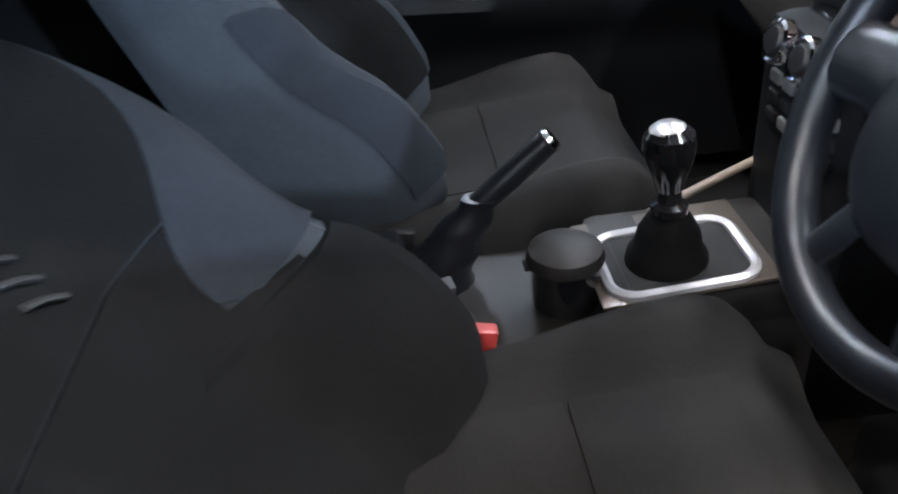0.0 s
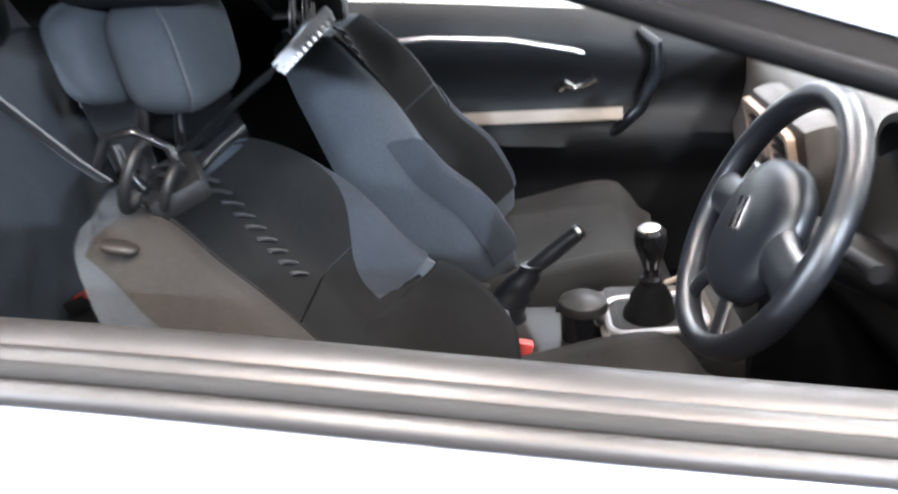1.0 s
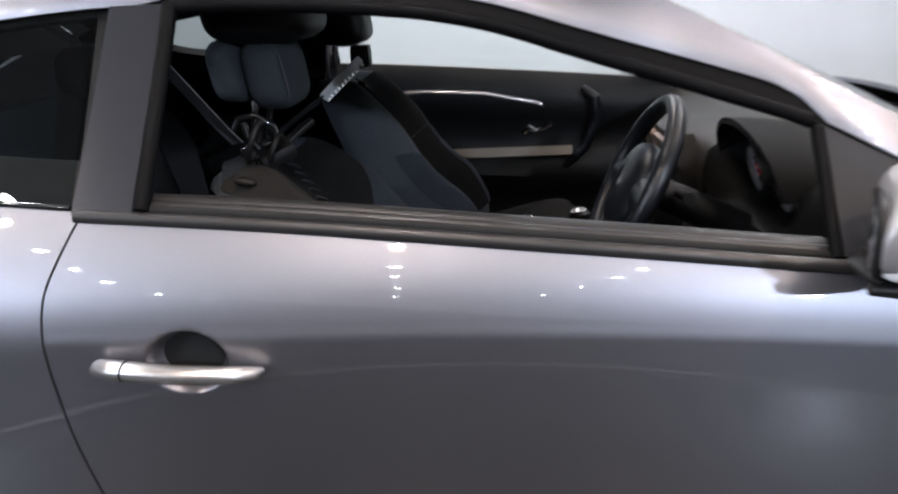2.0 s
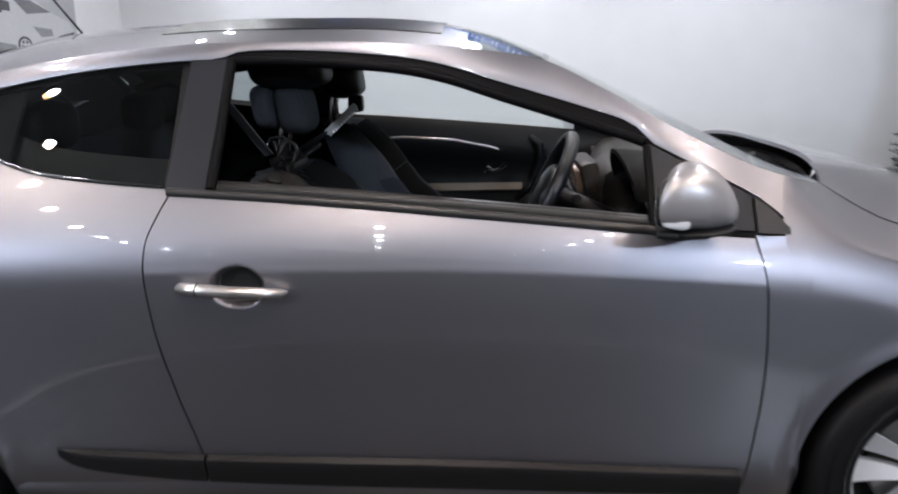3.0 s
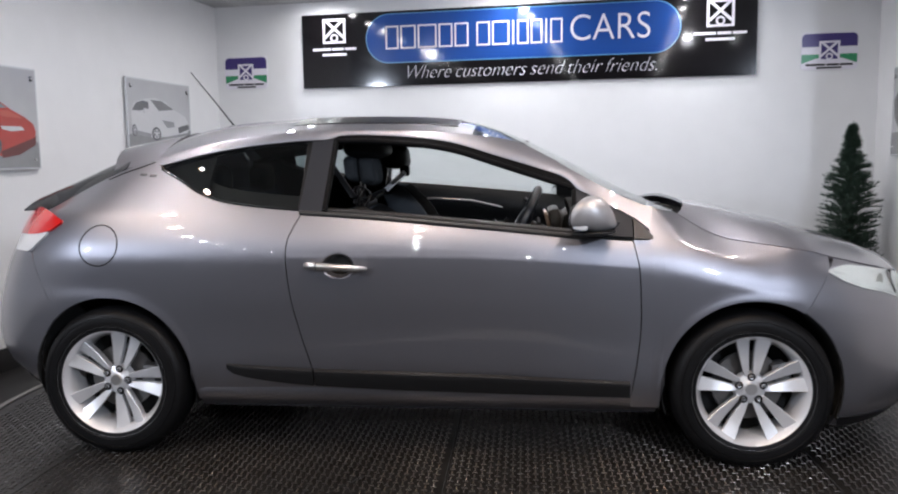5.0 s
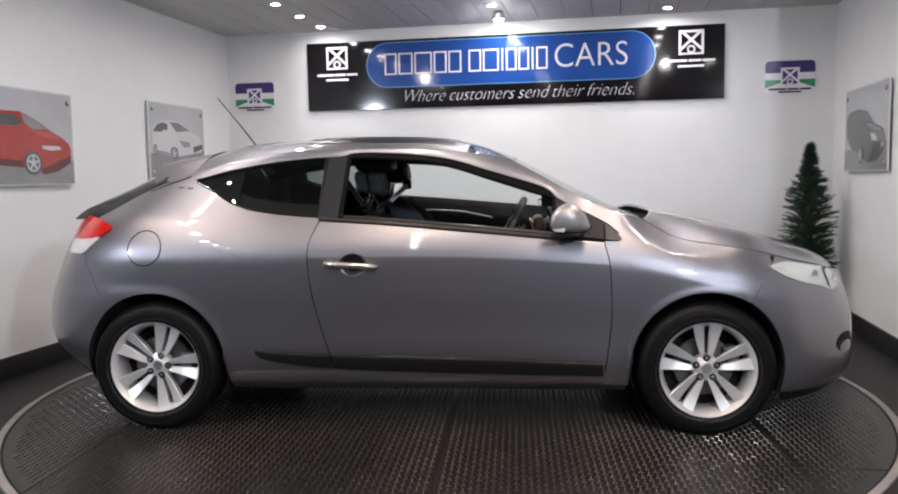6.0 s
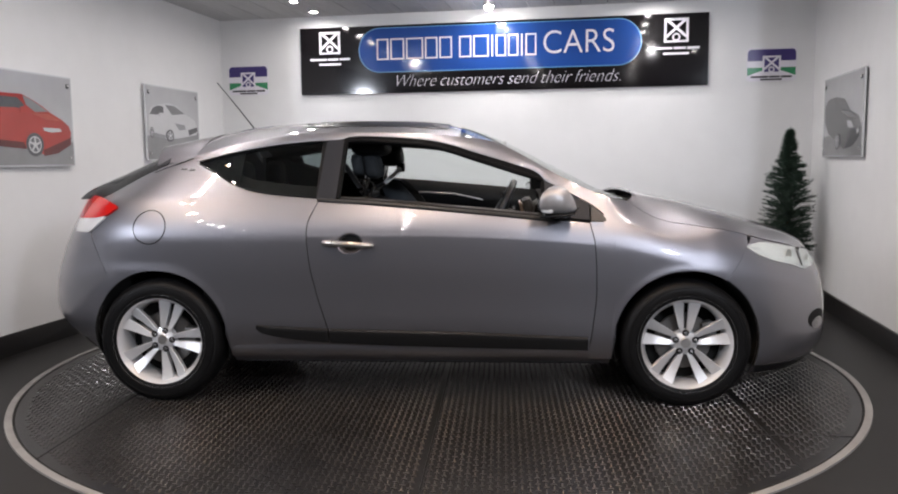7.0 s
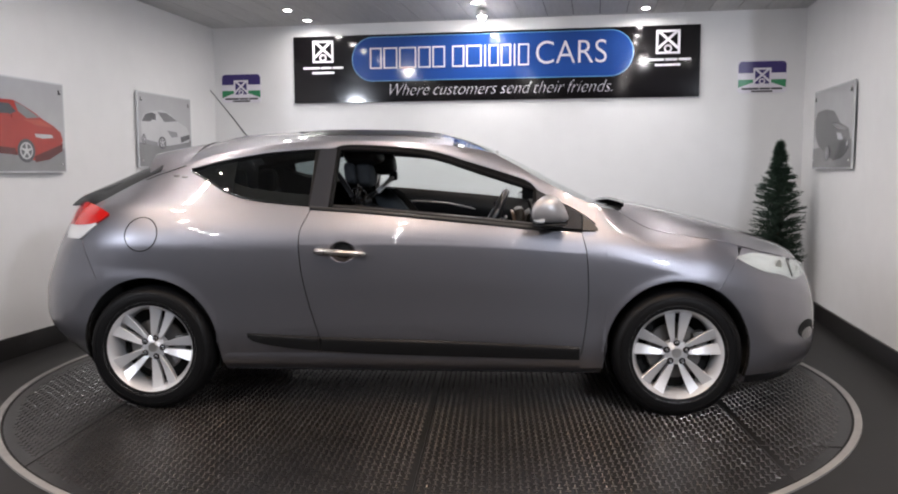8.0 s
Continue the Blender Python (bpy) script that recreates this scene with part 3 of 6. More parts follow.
def door_grid(z_low=0.292):
    rows = []
    us = sorted(set([round(k / 40, 4) for k in range(41)] + [round(lerp(0.07, 0.24, k / 56), 4) for k in range(57)]))
    vs = sorted(set([round(k / 36, 4) for k in range(37)] + [round(lerp(0.60, 0.86, k / 56), 4) for k in range(57)]))
    for u in us:
        col = []
        for v in vs:
            x = lerp(-0.48, 0.85, u)
            for _ in range(4):
                z = lerp(z_low, belt(x) - 0.012, v)
                x = lerp(door_rear(z) + G, door_front(z) - G, u)
            k = math.hypot((x + 0.328) / 0.066, (z - 0.815) / 0.052)
            cup = 0.040 * (1 - smooth_step((k - 0.66) / 0.34))
            col.append(flank(x, z, -cup))
        rows.append(col)
    return rows


both("door_skin", door_grid(), PAINT)


def bonnet_width(x):
    w = -contour(along(x, bonnet_edge(x)), bonnet_edge(x))[1]
    return lerp(bonnet_half(min(x, 1.45)), w, smooth_step((x - 1.45) / 0.22))


sail_top = curve((0.60, 1.128), (0.72, 1.066), (0.849, 1.000), (0.89, 0.972), (0.924, 0.934))


roll_start = curve((0.93, 0.930), (1.05, 0.885), (1.2, 0.835), (1.36, 0.785), (1.7, 0.70))


def fender_grid():
    rows = []
    stops = spread(0.0, 0.049, 5) + [0.0510, 0.0512] + spread(0.060, 0.0885, 3) + [WHEEL_X - 0.88 - ARCH_R * math.cos(t) for t in spread(0.02, math.pi * 0.672, 30)] + [0.645, 0.68, 0.71, 0.735]
    for k in sorted(stops):
        xc = 0.88 + k
        low = 0.232
        if k > 0.089:
            low = arch_z(xc, WHEEL_X)
            if low is None or xc > 1.50:
                low = max(0.63 + (xc - 1.50) / 0.68, low or 0)
        lower = k < 0.0511
        edge = bonnet_edge(xc) - 0.003
        if xc < 1.02:
            edge = lerp(rail_z(xc), edge, smooth_step((xc - 0.93) / 0.09))
        top = 0.912 if lower else lerp(min(roll_start(xc), edge - 0.03), edge - 0.004, smooth_step((xc - 1.28) / 0.42))
        col = []
        for i in range(26):
            z = lerp(low, max(top, low + 0.002), i / 25)
            x = xc
            if k < 0.12:
                x += (door_front(min(z, 0.93)) + G - 0.88) * (1 - k / 0.12)
            col.append(flank(x, z))
        # the top rolls in to the foot of the windscreen and the bonnet
        p = col[-1]
        if lower:
            end = (xc, p[1] + 0.003, 0.9135)
        else:
            end = (xc, -lerp(rail_y(xc), bonnet_width(xc) + 0.003, smooth_step((xc - 0.93) / 0.13)), edge)
        lean = (flank(xc, p[2])[1] - flank(xc, p[2] - 0.03)[1]) / 0.03
        mid_z = max(p[2] + 0.001, end[2] - 0.52 * abs(end[1] - p[1]))
        mid_y = min(end[1], p[1] + lean * (mid_z - p[2]))
        for i in range(1, 15):
            w = i / 14
            y = (1 - w) ** 2 * p[1] + 2 * w * (1 - w) * mid_y + w * w * end[1]
            z = (1 - w) ** 2 * p[2] + 2 * w * (1 - w) * mid_z + w * w * end[2]
            col.append((lerp(p[0], xc, w), y, max(z, p[2])))
        rows.append(col)
    return rows


wing = fender_grid()
both("fender_edge", wing[:6], PAINT)
both("front_fender", wing[6:], PAINT, angle=50)


def quarter_grid():
    rows = []
    stops = [-1.735, -1.72, -1.70, -1.66, -1.62, -1.585] + [-WHEEL_X - ARCH_R * math.cos(t) for t in spread(math.pi * 0.235, math.pi * 0.985, 30)] + spread(-0.962, -0.484, 14)
    for xc in sorted(stops):
        low = arch_z(xc, -WHEEL_X)
        seam = lerp(0.648, 0.876, (-1.579 - xc) / 0.111) if xc < -1.575 else 0.0
        low = max(low or 0.0, seam) if xc < -0.97 else 0.232
        low = min(low, 0.90)
        top = rail_z(xc) if xc < -1.165 else quarter_sill(xc) - 0.006
        if xc < -1.7:
            top = 1.03
        col = []
        for i in range(34):
            z = lerp(low, max(top, low + 0.01), i / 33)
            x = xc
            if xc > -0.75:
                x += (door_rear(min(z, 1.04)) - G + 0.484) * ((xc + 0.75) / 0.266)
            col.append(side_point(x, z))
        rows.append(col)
    return rows


both("rear_quarter", quarter_grid(), PAINT)


frame_depth = curve((-0.42, 0.004), (-0.36, 0.022), (0.0, 0.027), (0.3, 0.031), (0.55, 0.034), (0.66, 0.014), (0.93, 0.004))


def cant_low(x):
    if x > 0.63:
        return sail_top(x) + 0.004
    return min(window_top(x) + frame_depth(x), rail_z(x) - 0.010)


def cant_grid():
    """Roof rail and pillar tops above the side windows, down to the foot of the windscreen pillar."""
    rows = []
    for x in spread(-1.19, 0.9315, 66):
        low, top = cant_low(x), rail_z(x)
        rows.append([side_point(x, lerp(low, top, i / 8), 0.55 * (1 - smooth_step((x - 0.62) / 0.20)) * (top - low) * (i / 8) * (1 - i / 8)) for i in range(9)])
    return rows


both("roof_rail", cant_grid(), PAINT)


FRAME_BLACK = surface("frame_black", (0.004, 0.004, 0.0045), 0.5, grain=0.1, spec=0.06)
both("door_frame", [[side_point(x, lerp(window_top(x) - 0.004, cant_low(x) + 0.003, v), -0.006) for v in spread(0, 1, 5)] for x in spread(-0.40, 0.625, 40)], FRAME_BLACK, "black window frame", 0.014)


def pillar_grid():
    rows = []
    for u in spread(0, 1, 7):
        rows.append([side_point(lerp(lerp(-0.507, -0.400, u), lerp(-0.487, -0.392, u), v), lerp(belt(-0.45) - 0.004, window_top(-0.45) + 0.004, v), 0.002) for v in spread(0, 1, 14)])
    return rows


both("door_pillar", pillar_grid(), surface("pillar_gloss_grey", (0.046, 0.048, 0.056), 0.28, 0.6, coat=1.0))


def quarter_glass_grid():
    rows = []
    for x in spread(-1.155, -0.513, 30):
        low, top = quarter_sill(x), window_top(x)
        rows.append([side_point(x, lerp(low, max(top, low + 0.002), i / 10), -0.004 + 0.036 * (i / 10) * (1 - i / 10) * smooth_step((top - low) / 0.16) * (0.4 + 2.4 * (x + 1.155) * (-0.513 - x) / 0.412)) for i in range(11)])
    return rows


for ob in both("quarter_window", quarter_glass_grid(), TINT, "lightly tinted fixed side window", 0.004):
    ob.visible_shadow = False


def roof_grid(x0, x1, n, inset, lift=0.0, m=25):
    rows = []
    for x in spread(x0, x1, n):
        w = rail_y(x) - inset
        rows.append([(lambda p: (p[0], p[1], p[2] + lift))(top_point(x, lerp(-w, w, j / (m - 1)))) for j in range(m)])
    return rows


sheet("roof", roof_grid(-1.20, 0.20, 40, 0.0), PAINT, car)
sheet("sunroof", roof_grid(-0.62, 0.13, 24, 0.14, 0.002), surface("dark_roof_glass", (0.010, 0.010, 0.011), 0.32, spec=0.3), car, "glossy black glass roof panel", 0.006)


def screen_grid():
    rows = []
    for u in spread(0, 1, 30):
        row = []
        for q in spread(-1, 1, 25):
            x = lerp(0.192 + 0.10 * q * q * 0.1, 1.075 - 0.065 * q * q, u)
            row.append(top_point(x, q * (rail_y(x) - 0.006)))
        rows.append(row)
    return rows


windscreen = sheet("windscreen", screen_grid(), CLEAR, car, "clear laminated glass", 0.005)
windscreen.visible_shadow = False


def rear_screen_grid():
    rows = []
    for x in spread(-1.82, -1.36, 16):
        w = rail_y(x) - 0.004
        rows.append([top_point(x, lerp(-w, w, j / 20)) for j in range(21)])
    return rows


rear_screen = sheet("rear_window", rear_screen_grid(), REAR_TINT, car, "dark tinted rear screen", 0.005)
rear_screen.visible_shadow = False


def spoiler_grid(low):
    rows = []
    for u in spread(0, 1, 10):
        row = []
        for q in spread(-1, 1, 21):
            x = lerp(-1.205, -1.475 + 0.045 * abs(q) ** 3, u)
            y = q * lerp(0.605, 0.560, u)
            edge, mid = lerp(1.236, 1.205, u), lerp(1.382, 1.318, u)
            z = lerp(mid, edge, abs(q) ** lerp(2.3, 6.0, u))
            row.append((x, y, z - low * lerp(0.03, 0.045, u)))
        rows.append(row)
    return rows


sheet("roof_spoiler", spoiler_grid(0), PAINT, car, thick=0.035, flip=True)
tube("spoiler_joint", [(-1.206, q * 0.607, lerp(1.383, 1.236, abs(q) ** 2.3) + 0.0005) for q in spread(-1, 1, 31)], 0.003, SHADOW_BLACK, car, "narrow joint before the spoiler", seg=6)
tube("spoiler_joint", [(lambda p: (p[0], p[1] - 0.002, p[2]))(side_point(x, z)) for x, z in ((-1.206, 1.240), (-1.28, 1.215), (-1.36, 1.190), (-1.42, 1.165))], 0.0025, SHADOW_BLACK, car, seg=6)
for x, z, w in ((-1.238, 1.186, 0.040), (-1.192, 1.181, 0.034)):
    p, q = side_point(x, z), side_point(x, z + 0.01)
    block("badge_bar", (w, 0.003, 0.013), surface("badge_grey", (0.10, 0.10, 0.11), 0.3, 0.6) if w == 0.040 else bpy.data.materials["badge_grey"], car, "small dark model badge as plain bar", pose(p[0], p[1] - 0.0015, z, -math.degrees(math.atan2(q[1] - p[1], 0.01)), 4, 0), 0.0012)


def bonnet_grid():
    rows = []
    for u in spread(0, 1, 48):
        row = []
        for q in spread(-1, 1, 45):
            k = abs(q)
            x = lerp(1.135 - 0.09 * k ** 3, 2.112, 1 - (1 - u) ** 1.9)
            row.append((x, q * bonnet_width(x), lerp(bonnet_middle(x), bonnet_edge(x), k ** 4.0)))
        rows.append(row)
    return rows


sheet("bonnet", bonnet_grid(), PAINT, car, thick=0.012)


def front_bumper_grid():
    rows = []
    for u in spread(0, 1, 36):
        col = []
        for v in spread(0, 1, 34):
            z = lerp(0.168, 0.80, v)
            for _ in range(3):
                if z < 0.63:
                    x0 = WHEEL_X + math.sqrt(max(0, ARCH_R ** 2 - (z - 0.33) ** 2))
                else:
                    x0 = 1.50 + (z - 0.63) * 0.68
                a = lerp(along(x0 + G, z), 2.0, u)
                x = contour(a, z)[0]
                z = lerp(0.168, bonnet_edge(x) - 0.006, v)
            col.append(contour(a, z))
        rows.append(col)
    return rows


both("front_bumper", front_bumper_grid(), PAINT)


def rear_bumper_grid():
    rows = []
    for u in spread(0, 1, 30):
        col = []
        for v in spread(0, 1, 26):
            z = lerp(0.20, 0.876, v)
            x0 = -WHEEL_X - math.sqrt(max(0, ARCH_R ** 2 - (z - 0.33) ** 2)) if z < 0.648 else -1.579 - (z - 0.648) * 0.487
            col.append(contour(lerp(along(x0 - G, z), -2.0, u), z))
        rows.append(col)
    return rows


both("rear_valance", [[(lambda p: (p[0] - 0.003, p[1] - 0.002, p[2]))(contour(lerp(along(-1.735, z), -2.0, u), z)) for z in spread(0.20, 0.30, 6)] for u in spread(0.10, 1, 20)][::-1], BLACK, "black lower rear valance", 0.006)
both("rear_bumper", [r for r in rear_bumper_grid()][::-1], PAINT)


def tailgate_grid():
    return [[contour(lerp(along(-1.70, z), -2.0, u), z) for z in spread(0.88, 1.045, 8)] for u in spread(0, 1, 24)][::-1]


both("tailgate", tailgate_grid(), PAINT)


def sill_grid():
    return [[(x, -y, z) for y, z in ((0.856, 0.300), (0.857, 0.285), (0.854, 0.268), (0.845, 0.246), (0.820, 0.218), (0.790, 0.196))][::-1] for x in spread(-0.955, 0.955, 30)]


both("sill", sill_grid(), PAINT)

strip_top = curve((-0.82, 0.400), (-0.45, 0.384), (0.2, 0.370), (0.845, 0.346))
strip_low = curve((-0.82, 0.378), (-0.79, 0.358), (-0.45, 0.312), (0.0, 0.294), (0.845, 0.280))


def strip_grid(x0, x1):
    rows = []
    for x in spread(x0, x1, 26):
        row = []
        for v in spread(0, 1, 9):
            z = lerp(strip_low(x), strip_top(x), v)
            row.append(flank(x, z, 0.003 + 0.019 * min(1.0, (1 - v) * 7.0) * smooth_step((x + 0.83) / 0.10)))
        rows.append(row)
    return rows


both("rubbing_strip", strip_grid(-0.82, -0.449), BLACK, "black plastic lower strip")
both("rubbing_strip", strip_grid(-0.443, 0.842), BLACK, "black plastic lower strip")


# ---- lamps, mirror, handle and trim of the car ----
def patch(outline_low, outline_top, x0, x1, n, m, out, place=flank):
    return [[place(x, lerp(outline_low(x), outline_top(x), j / (m - 1)), out) for j in range(m)] for x in spread(x0, x1, n)]


tail_top = curve((-1.80, 1.050), (-1.70, 1.048), (-1.62, 1.034), (-1.535, 1.002))
tail_mid = curve((-1.80, 0.935), (-1.70, 0.938), (-1.60, 0.952), (-1.535, 0.990))
tail_low = curve((-1.80, 0.868), (-1.70, 0.868), (-1.63, 0.915), (-1.60, 0.940))


def lamp_point(x, z, out):
    a = along(x, z)
    p, q = contour(a, z), contour(a - 0.02, z)
    n = Vector((p[0] - q[0], p[1] - q[1], 0)).normalized().cross(Vector((0, 0, 1)))
    return (p[0] + n.x * out, p[1] + n.y * out, p[2])


both("tail_lamp", patch(tail_mid, tail_top, -1.80, -1.535, 18, 8, 0.012, lamp_point), RED_LENS, "red tail lamp lens", 0.02)
both("reversing_lamp", patch(tail_low, tail_mid, -1.80, -1.60, 14, 6, 0.010, lamp_point), CLEAR_LENS, "clear lower lamp lens", 0.018)

head_top = curve((1.600, 0.792), (1.68, 0.806), (1.78, 0.792), (1.88, 0.772), (1.97, 0.748), (2.03, 0.730))
head_low = curve((1.600, 0.788), (1.66, 0.752), (1.75, 0.716), (1.86, 0.688), (1.95, 0.658), (2.03, 0.690))
HOUSING = surface("headlamp_silver", (0.82, 0.83, 0.85), 0.22, 0.45, grain=0.15, scale=60)
both("headlamp_housing", patch(head_low, head_top, 1.606, 2.02, 22, 9, 0.004, lamp_point), HOUSING, "silver headlamp inner housing", 0.006)
for ob in both("headlamp", [[lamp_point(x, lerp(head_low(x), head_top(x), v), 0.008 + 0.024 * math.sin(math.pi * v) ** 0.5 * smooth_step((x - 1.60) / 0.10)) for v in spread(0, 1, 11)] for x in spread(1.602, 2.022, 24)], CLEAR, "clear wraparound headlamp lens", 0.003):
    ob.visible_shadow = False
for s in (-1, 1):
    for x, z, r in ((1.835, 0.735, 0.030), (1.965, 0.705, 0.026)):
        p, q = lamp_point(x, z, 0.006), lamp_point(x, z, 0.05)
        d = (Vector(q) - Vector(p)).normalized()
        m = Matrix.Translation((p[0], -s * p[1], p[2])) @ Vector((d.x, -s * d.y, d.z)).to_track_quat("Z", "Y").to_matrix().to_4x4()
        lathe("lamp_bowl", [(r, 0.006), (r * 0.94, 0.006), (r * 0.75, 0.003), (r * 0.4, 0.001), (0.004, 0.0005)], SATIN, car, "bright round reflector", at=m, seg=24)
    tube("lamp_divider", [(lambda p: (p[0], -s * p[1], p[2]))(lamp_point(x, z, 0.010)) for x, z in ((1.912, 0.755), (1.908, 0.735), (1.915, 0.700), (1.92, 0.678))], [0.012, 0.006, 0.004, 0.004], BLACK, car, seg=8)
both("lower_lip", [[lamp_point(x, z, 0.006) for z in spread(0.160, 0.200, 4)] for x in spread(1.66, 2.075, 24)], BLACK, "black lower bumper lip", 0.02)
for name, rise, ra, rz, out, mat, label in (("fog_recess", 0.395, 0.085, 0.048, 0.002, SHADOW_BLACK, "dark fog lamp recess"), ("fog_lamp", 0.372, 0.060, 0.030, 0.005, surface("smoked_lens", (0.10, 0.10, 0.105), 0.2, 0.5, coat=1.0), "round fog lamp lens")):
    both(name, [[(lambda p: (p[0] + out, p[1] - out * 0.5, p[2]))(contour(1.555 + ra * r * math.cos(a), rise + rz * r * math.sin(a))) for a in spread(0, 2 * math.pi, 25)] for r in (0.05, 0.35, 0.7, 1.0)], mat, label, 0.002)
both("lower_grille", [[(lambda p: (p[0] + 0.004, p[1], p[2]))(contour(a, z)) for z in spread(0.235, 0.37, 6)] for a in spread(1.80, 2.0, 10)], SHADOW_BLACK, "black lower grille opening", 0.004)

# roof antenna
lathe("aerial_base", [(0.001, 0.034), (0.010, 0.032), (0.024, 0.008), (0.030, 0.0)], BLACK, car, at=pose(-1.06, 0, 1.392), seg=18)
tube("aerial", [(-1.06, 0, 1.41), (-1.16, 0, 1.54), (-1.285, 0, 1.695)], [0.0045, 0.0035, 0.0025], BLACK, car, seg=8)


def ellipsoid(name, centre, radii, mat, parent, label="", power=2.0, turn=(0, 0, 0), seg=28, rings=18):
    """A rounded, slightly boxy body."""
    bm = bmesh.new()
    bmesh.ops.create_uvsphere(bm, u_segments=seg, v_segments=rings, radius=1)
    for v in bm.verts:
        c = v.co
        n = (abs(c.x) ** power + abs(c.y) ** power + abs(c.z) ** power) ** (1 / power)
        v.co = Vector((c.x / n * radii[0], c.y / n * radii[1], c.z / n * radii[2]))
    return part(name, bm, mat, parent, label, pose(*centre, *turn), 60)


mirror_top = curve((0.590, 1.062), (0.605, 1.080), (0.630, 1.092), (0.655, 1.095), (0.70, 1.083), (0.735, 1.055), (0.758, 1.018), (0.768, 0.990))
mirror_low = curve((0.590, 0.962), (0.68, 0.958), (0.74, 0.966), (0.768, 0.982))
mirror_half = curve((0.590, 0.100), (0.62, 0.110), (0.68, 0.108), (0.73, 0.086), (0.758, 0.050), (0.768, 0.015))


def mirror_rings(s):
    rings = []
    for x in (0.590, 0.593, 0.60, 0.615, 0.635, 0.66, 0.685, 0.71, 0.73, 0.745, 0.757, 0.764, 0.768):
        k = 0.96 if x < 0.592 else 0.99 if x < 0.598 else 1.0
        t, b, h = mirror_top(x), mirror_low(x), mirror_half(x) * k
        mid, half = (t + b) / 2, (t - b) / 2 * k
        rings.append([(x + 0.004 + 0.033 * (1 - math.cos(a)) * (0.768 - x) / 0.178, s * (0.966 + 0.86 * h * math.copysign(abs(math.cos(a)) ** 0.62, math.cos(a))), mid + half * math.copysign(abs(math.sin(a)) ** 0.75, math.sin(a))) for a in spread(0, 2 * math.pi * 39 / 40, 40)])
    return rings


def loft(name, rings, mat, parent, label="", at=None, angle=50):
    n = len(rings[0])
    verts = [p for r in rings for p in r]
    faces = [(i * n + j, i * n + (j + 1) % n, (i + 1) * n + (j + 1) % n, (i + 1) * n + j) for i in range(len(rings) - 1) for j in range(n)]
    faces += [tuple(range(n))[::-1], tuple((len(rings) - 1) * n + j for j in range(n))]
    me = mesh_of(name, verts, faces, mat, angle)
    bm = bmesh.new()
    bm.from_mesh(me)
    bmesh.ops.recalc_face_normals(bm, faces=bm.faces)
    bm.to_mesh(me)
    bm.free()
    return put(name, me, parent, label, at)


MIRROR_SILVER = surface("silver_mirror_paint", (0.36, 0.357, 0.37), 0.38, 0.55, grain=0.05, coat=0.35)
for s in (-1, 1):
    loft("mirror_shell", mirror_rings(s), MIRROR_SILVER, car, "painted door mirror housing", angle=60)
    tube("mirror_base", [(0.598, s * 1.020, 0.953), (0.64, s * 1.024, 0.950), (0.70, s * 1.010, 0.952), (0.745, s * 0.980, 0.963), (0.785, s * 0.935, 0.990)], [0.008, 0.010, 0.012, 0.011, 0.004], BLACK, car, "black mirror foot rim", seg=12)
    ellipsoid("mirror_foot", (0.69, s * 0.955, 0.956), (0.080, 0.095, 0.012), BLACK, car, "black mirror foot", 2.4, (0, -3, 0))
    tube("mirror_arm", [(0.735, s * 0.84, 0.945), (0.725, s * 0.91, 0.953)], [0.030, 0.026], BLACK, car, flat=0.5)
    ellipsoid("mirror_indicator", (0.630, s * 1.0415, 0.984), (0.029, 0.009, 0.016), CLEAR_LENS, car, "clear side indicator lens", 3.2, (0, 8, s * 8))
    ellipsoid("mirror_bezel", (0.627, s * 0.966, 1.013), (0.012, 0.088, 0.050), BLACK, car, "black mirror rim", 3.2, (0, 0, s * 22))
    ellipsoid("mirror_glass", (0.619, s * 0.963, 1.013), (0.006, 0.078, 0.041), CHROME, car, "mirror glass", 3.0, (0, 2, s * 22))

# painted sail panel behind the mirror and the dark corner piece before it
SAIL = surface("sail_grey", (0.030, 0.031, 0.035), 0.55, 0.4, grain=0.1, spec=0.2)
CORNER = surface("corner_grey", (0.020, 0.021, 0.025), 0.42, 0.3, grain=0.1)
both("sail_panel", [[side_point(x, lerp(belt(x) + 0.004, sail_top(x) - 0.003, v), 0.003) for v in spread(0, 1, 8)] for x in spread(0.625, 0.846, 12)], SAIL, "satin grey sail panel", 0.01)
both("corner_panel", [[side_point(x, lerp(max(belt(x), 0.917), max(sail_top(x) - 0.003, 0.9175), v), 0.002) for v in spread(0, 1, 8)] for x in spread(0.854, 0.926, 10)], CORNER, "dark grey corner panel", 0.01)
both("sail_backing", [[side_point(x, lerp(belt(x) - 0.01, sail_top(x) + 0.012, v), -0.012) for v in spread(0, 1, 6)] for x in spread(0.62, 0.92, 12)], SHADOW_BLACK, thick=0.006)


def door_handle(s):
    pts = [(-0.457, 0.916, 0.820), (-0.452, 0.928, 0.820), (-0.425, 0.938, 0.820), (-0.34, 0.948, 0.816), (-0.26, 0.941, 0.810), (-0.222, 0.928, 0.806), (-0.211, 0.914, 0.805)]
    tube("handle_bar", [(x, s * y, z) for x, y, z in pts], [0.009, 0.0155, 0.0172, 0.0160, 0.0150, 0.0125, 0.005], SATIN, car, "brushed silver pull handle", seg=18, flat=0.85)
    tube("handle_joint", [(-0.408, s * 0.9402, 0.8195), (-0.4055, s * 0.9406, 0.8194)], 0.0178, BLACK, car, seg=18, flat=0.85)


for s in (-1, 1):
    door_handle(s)

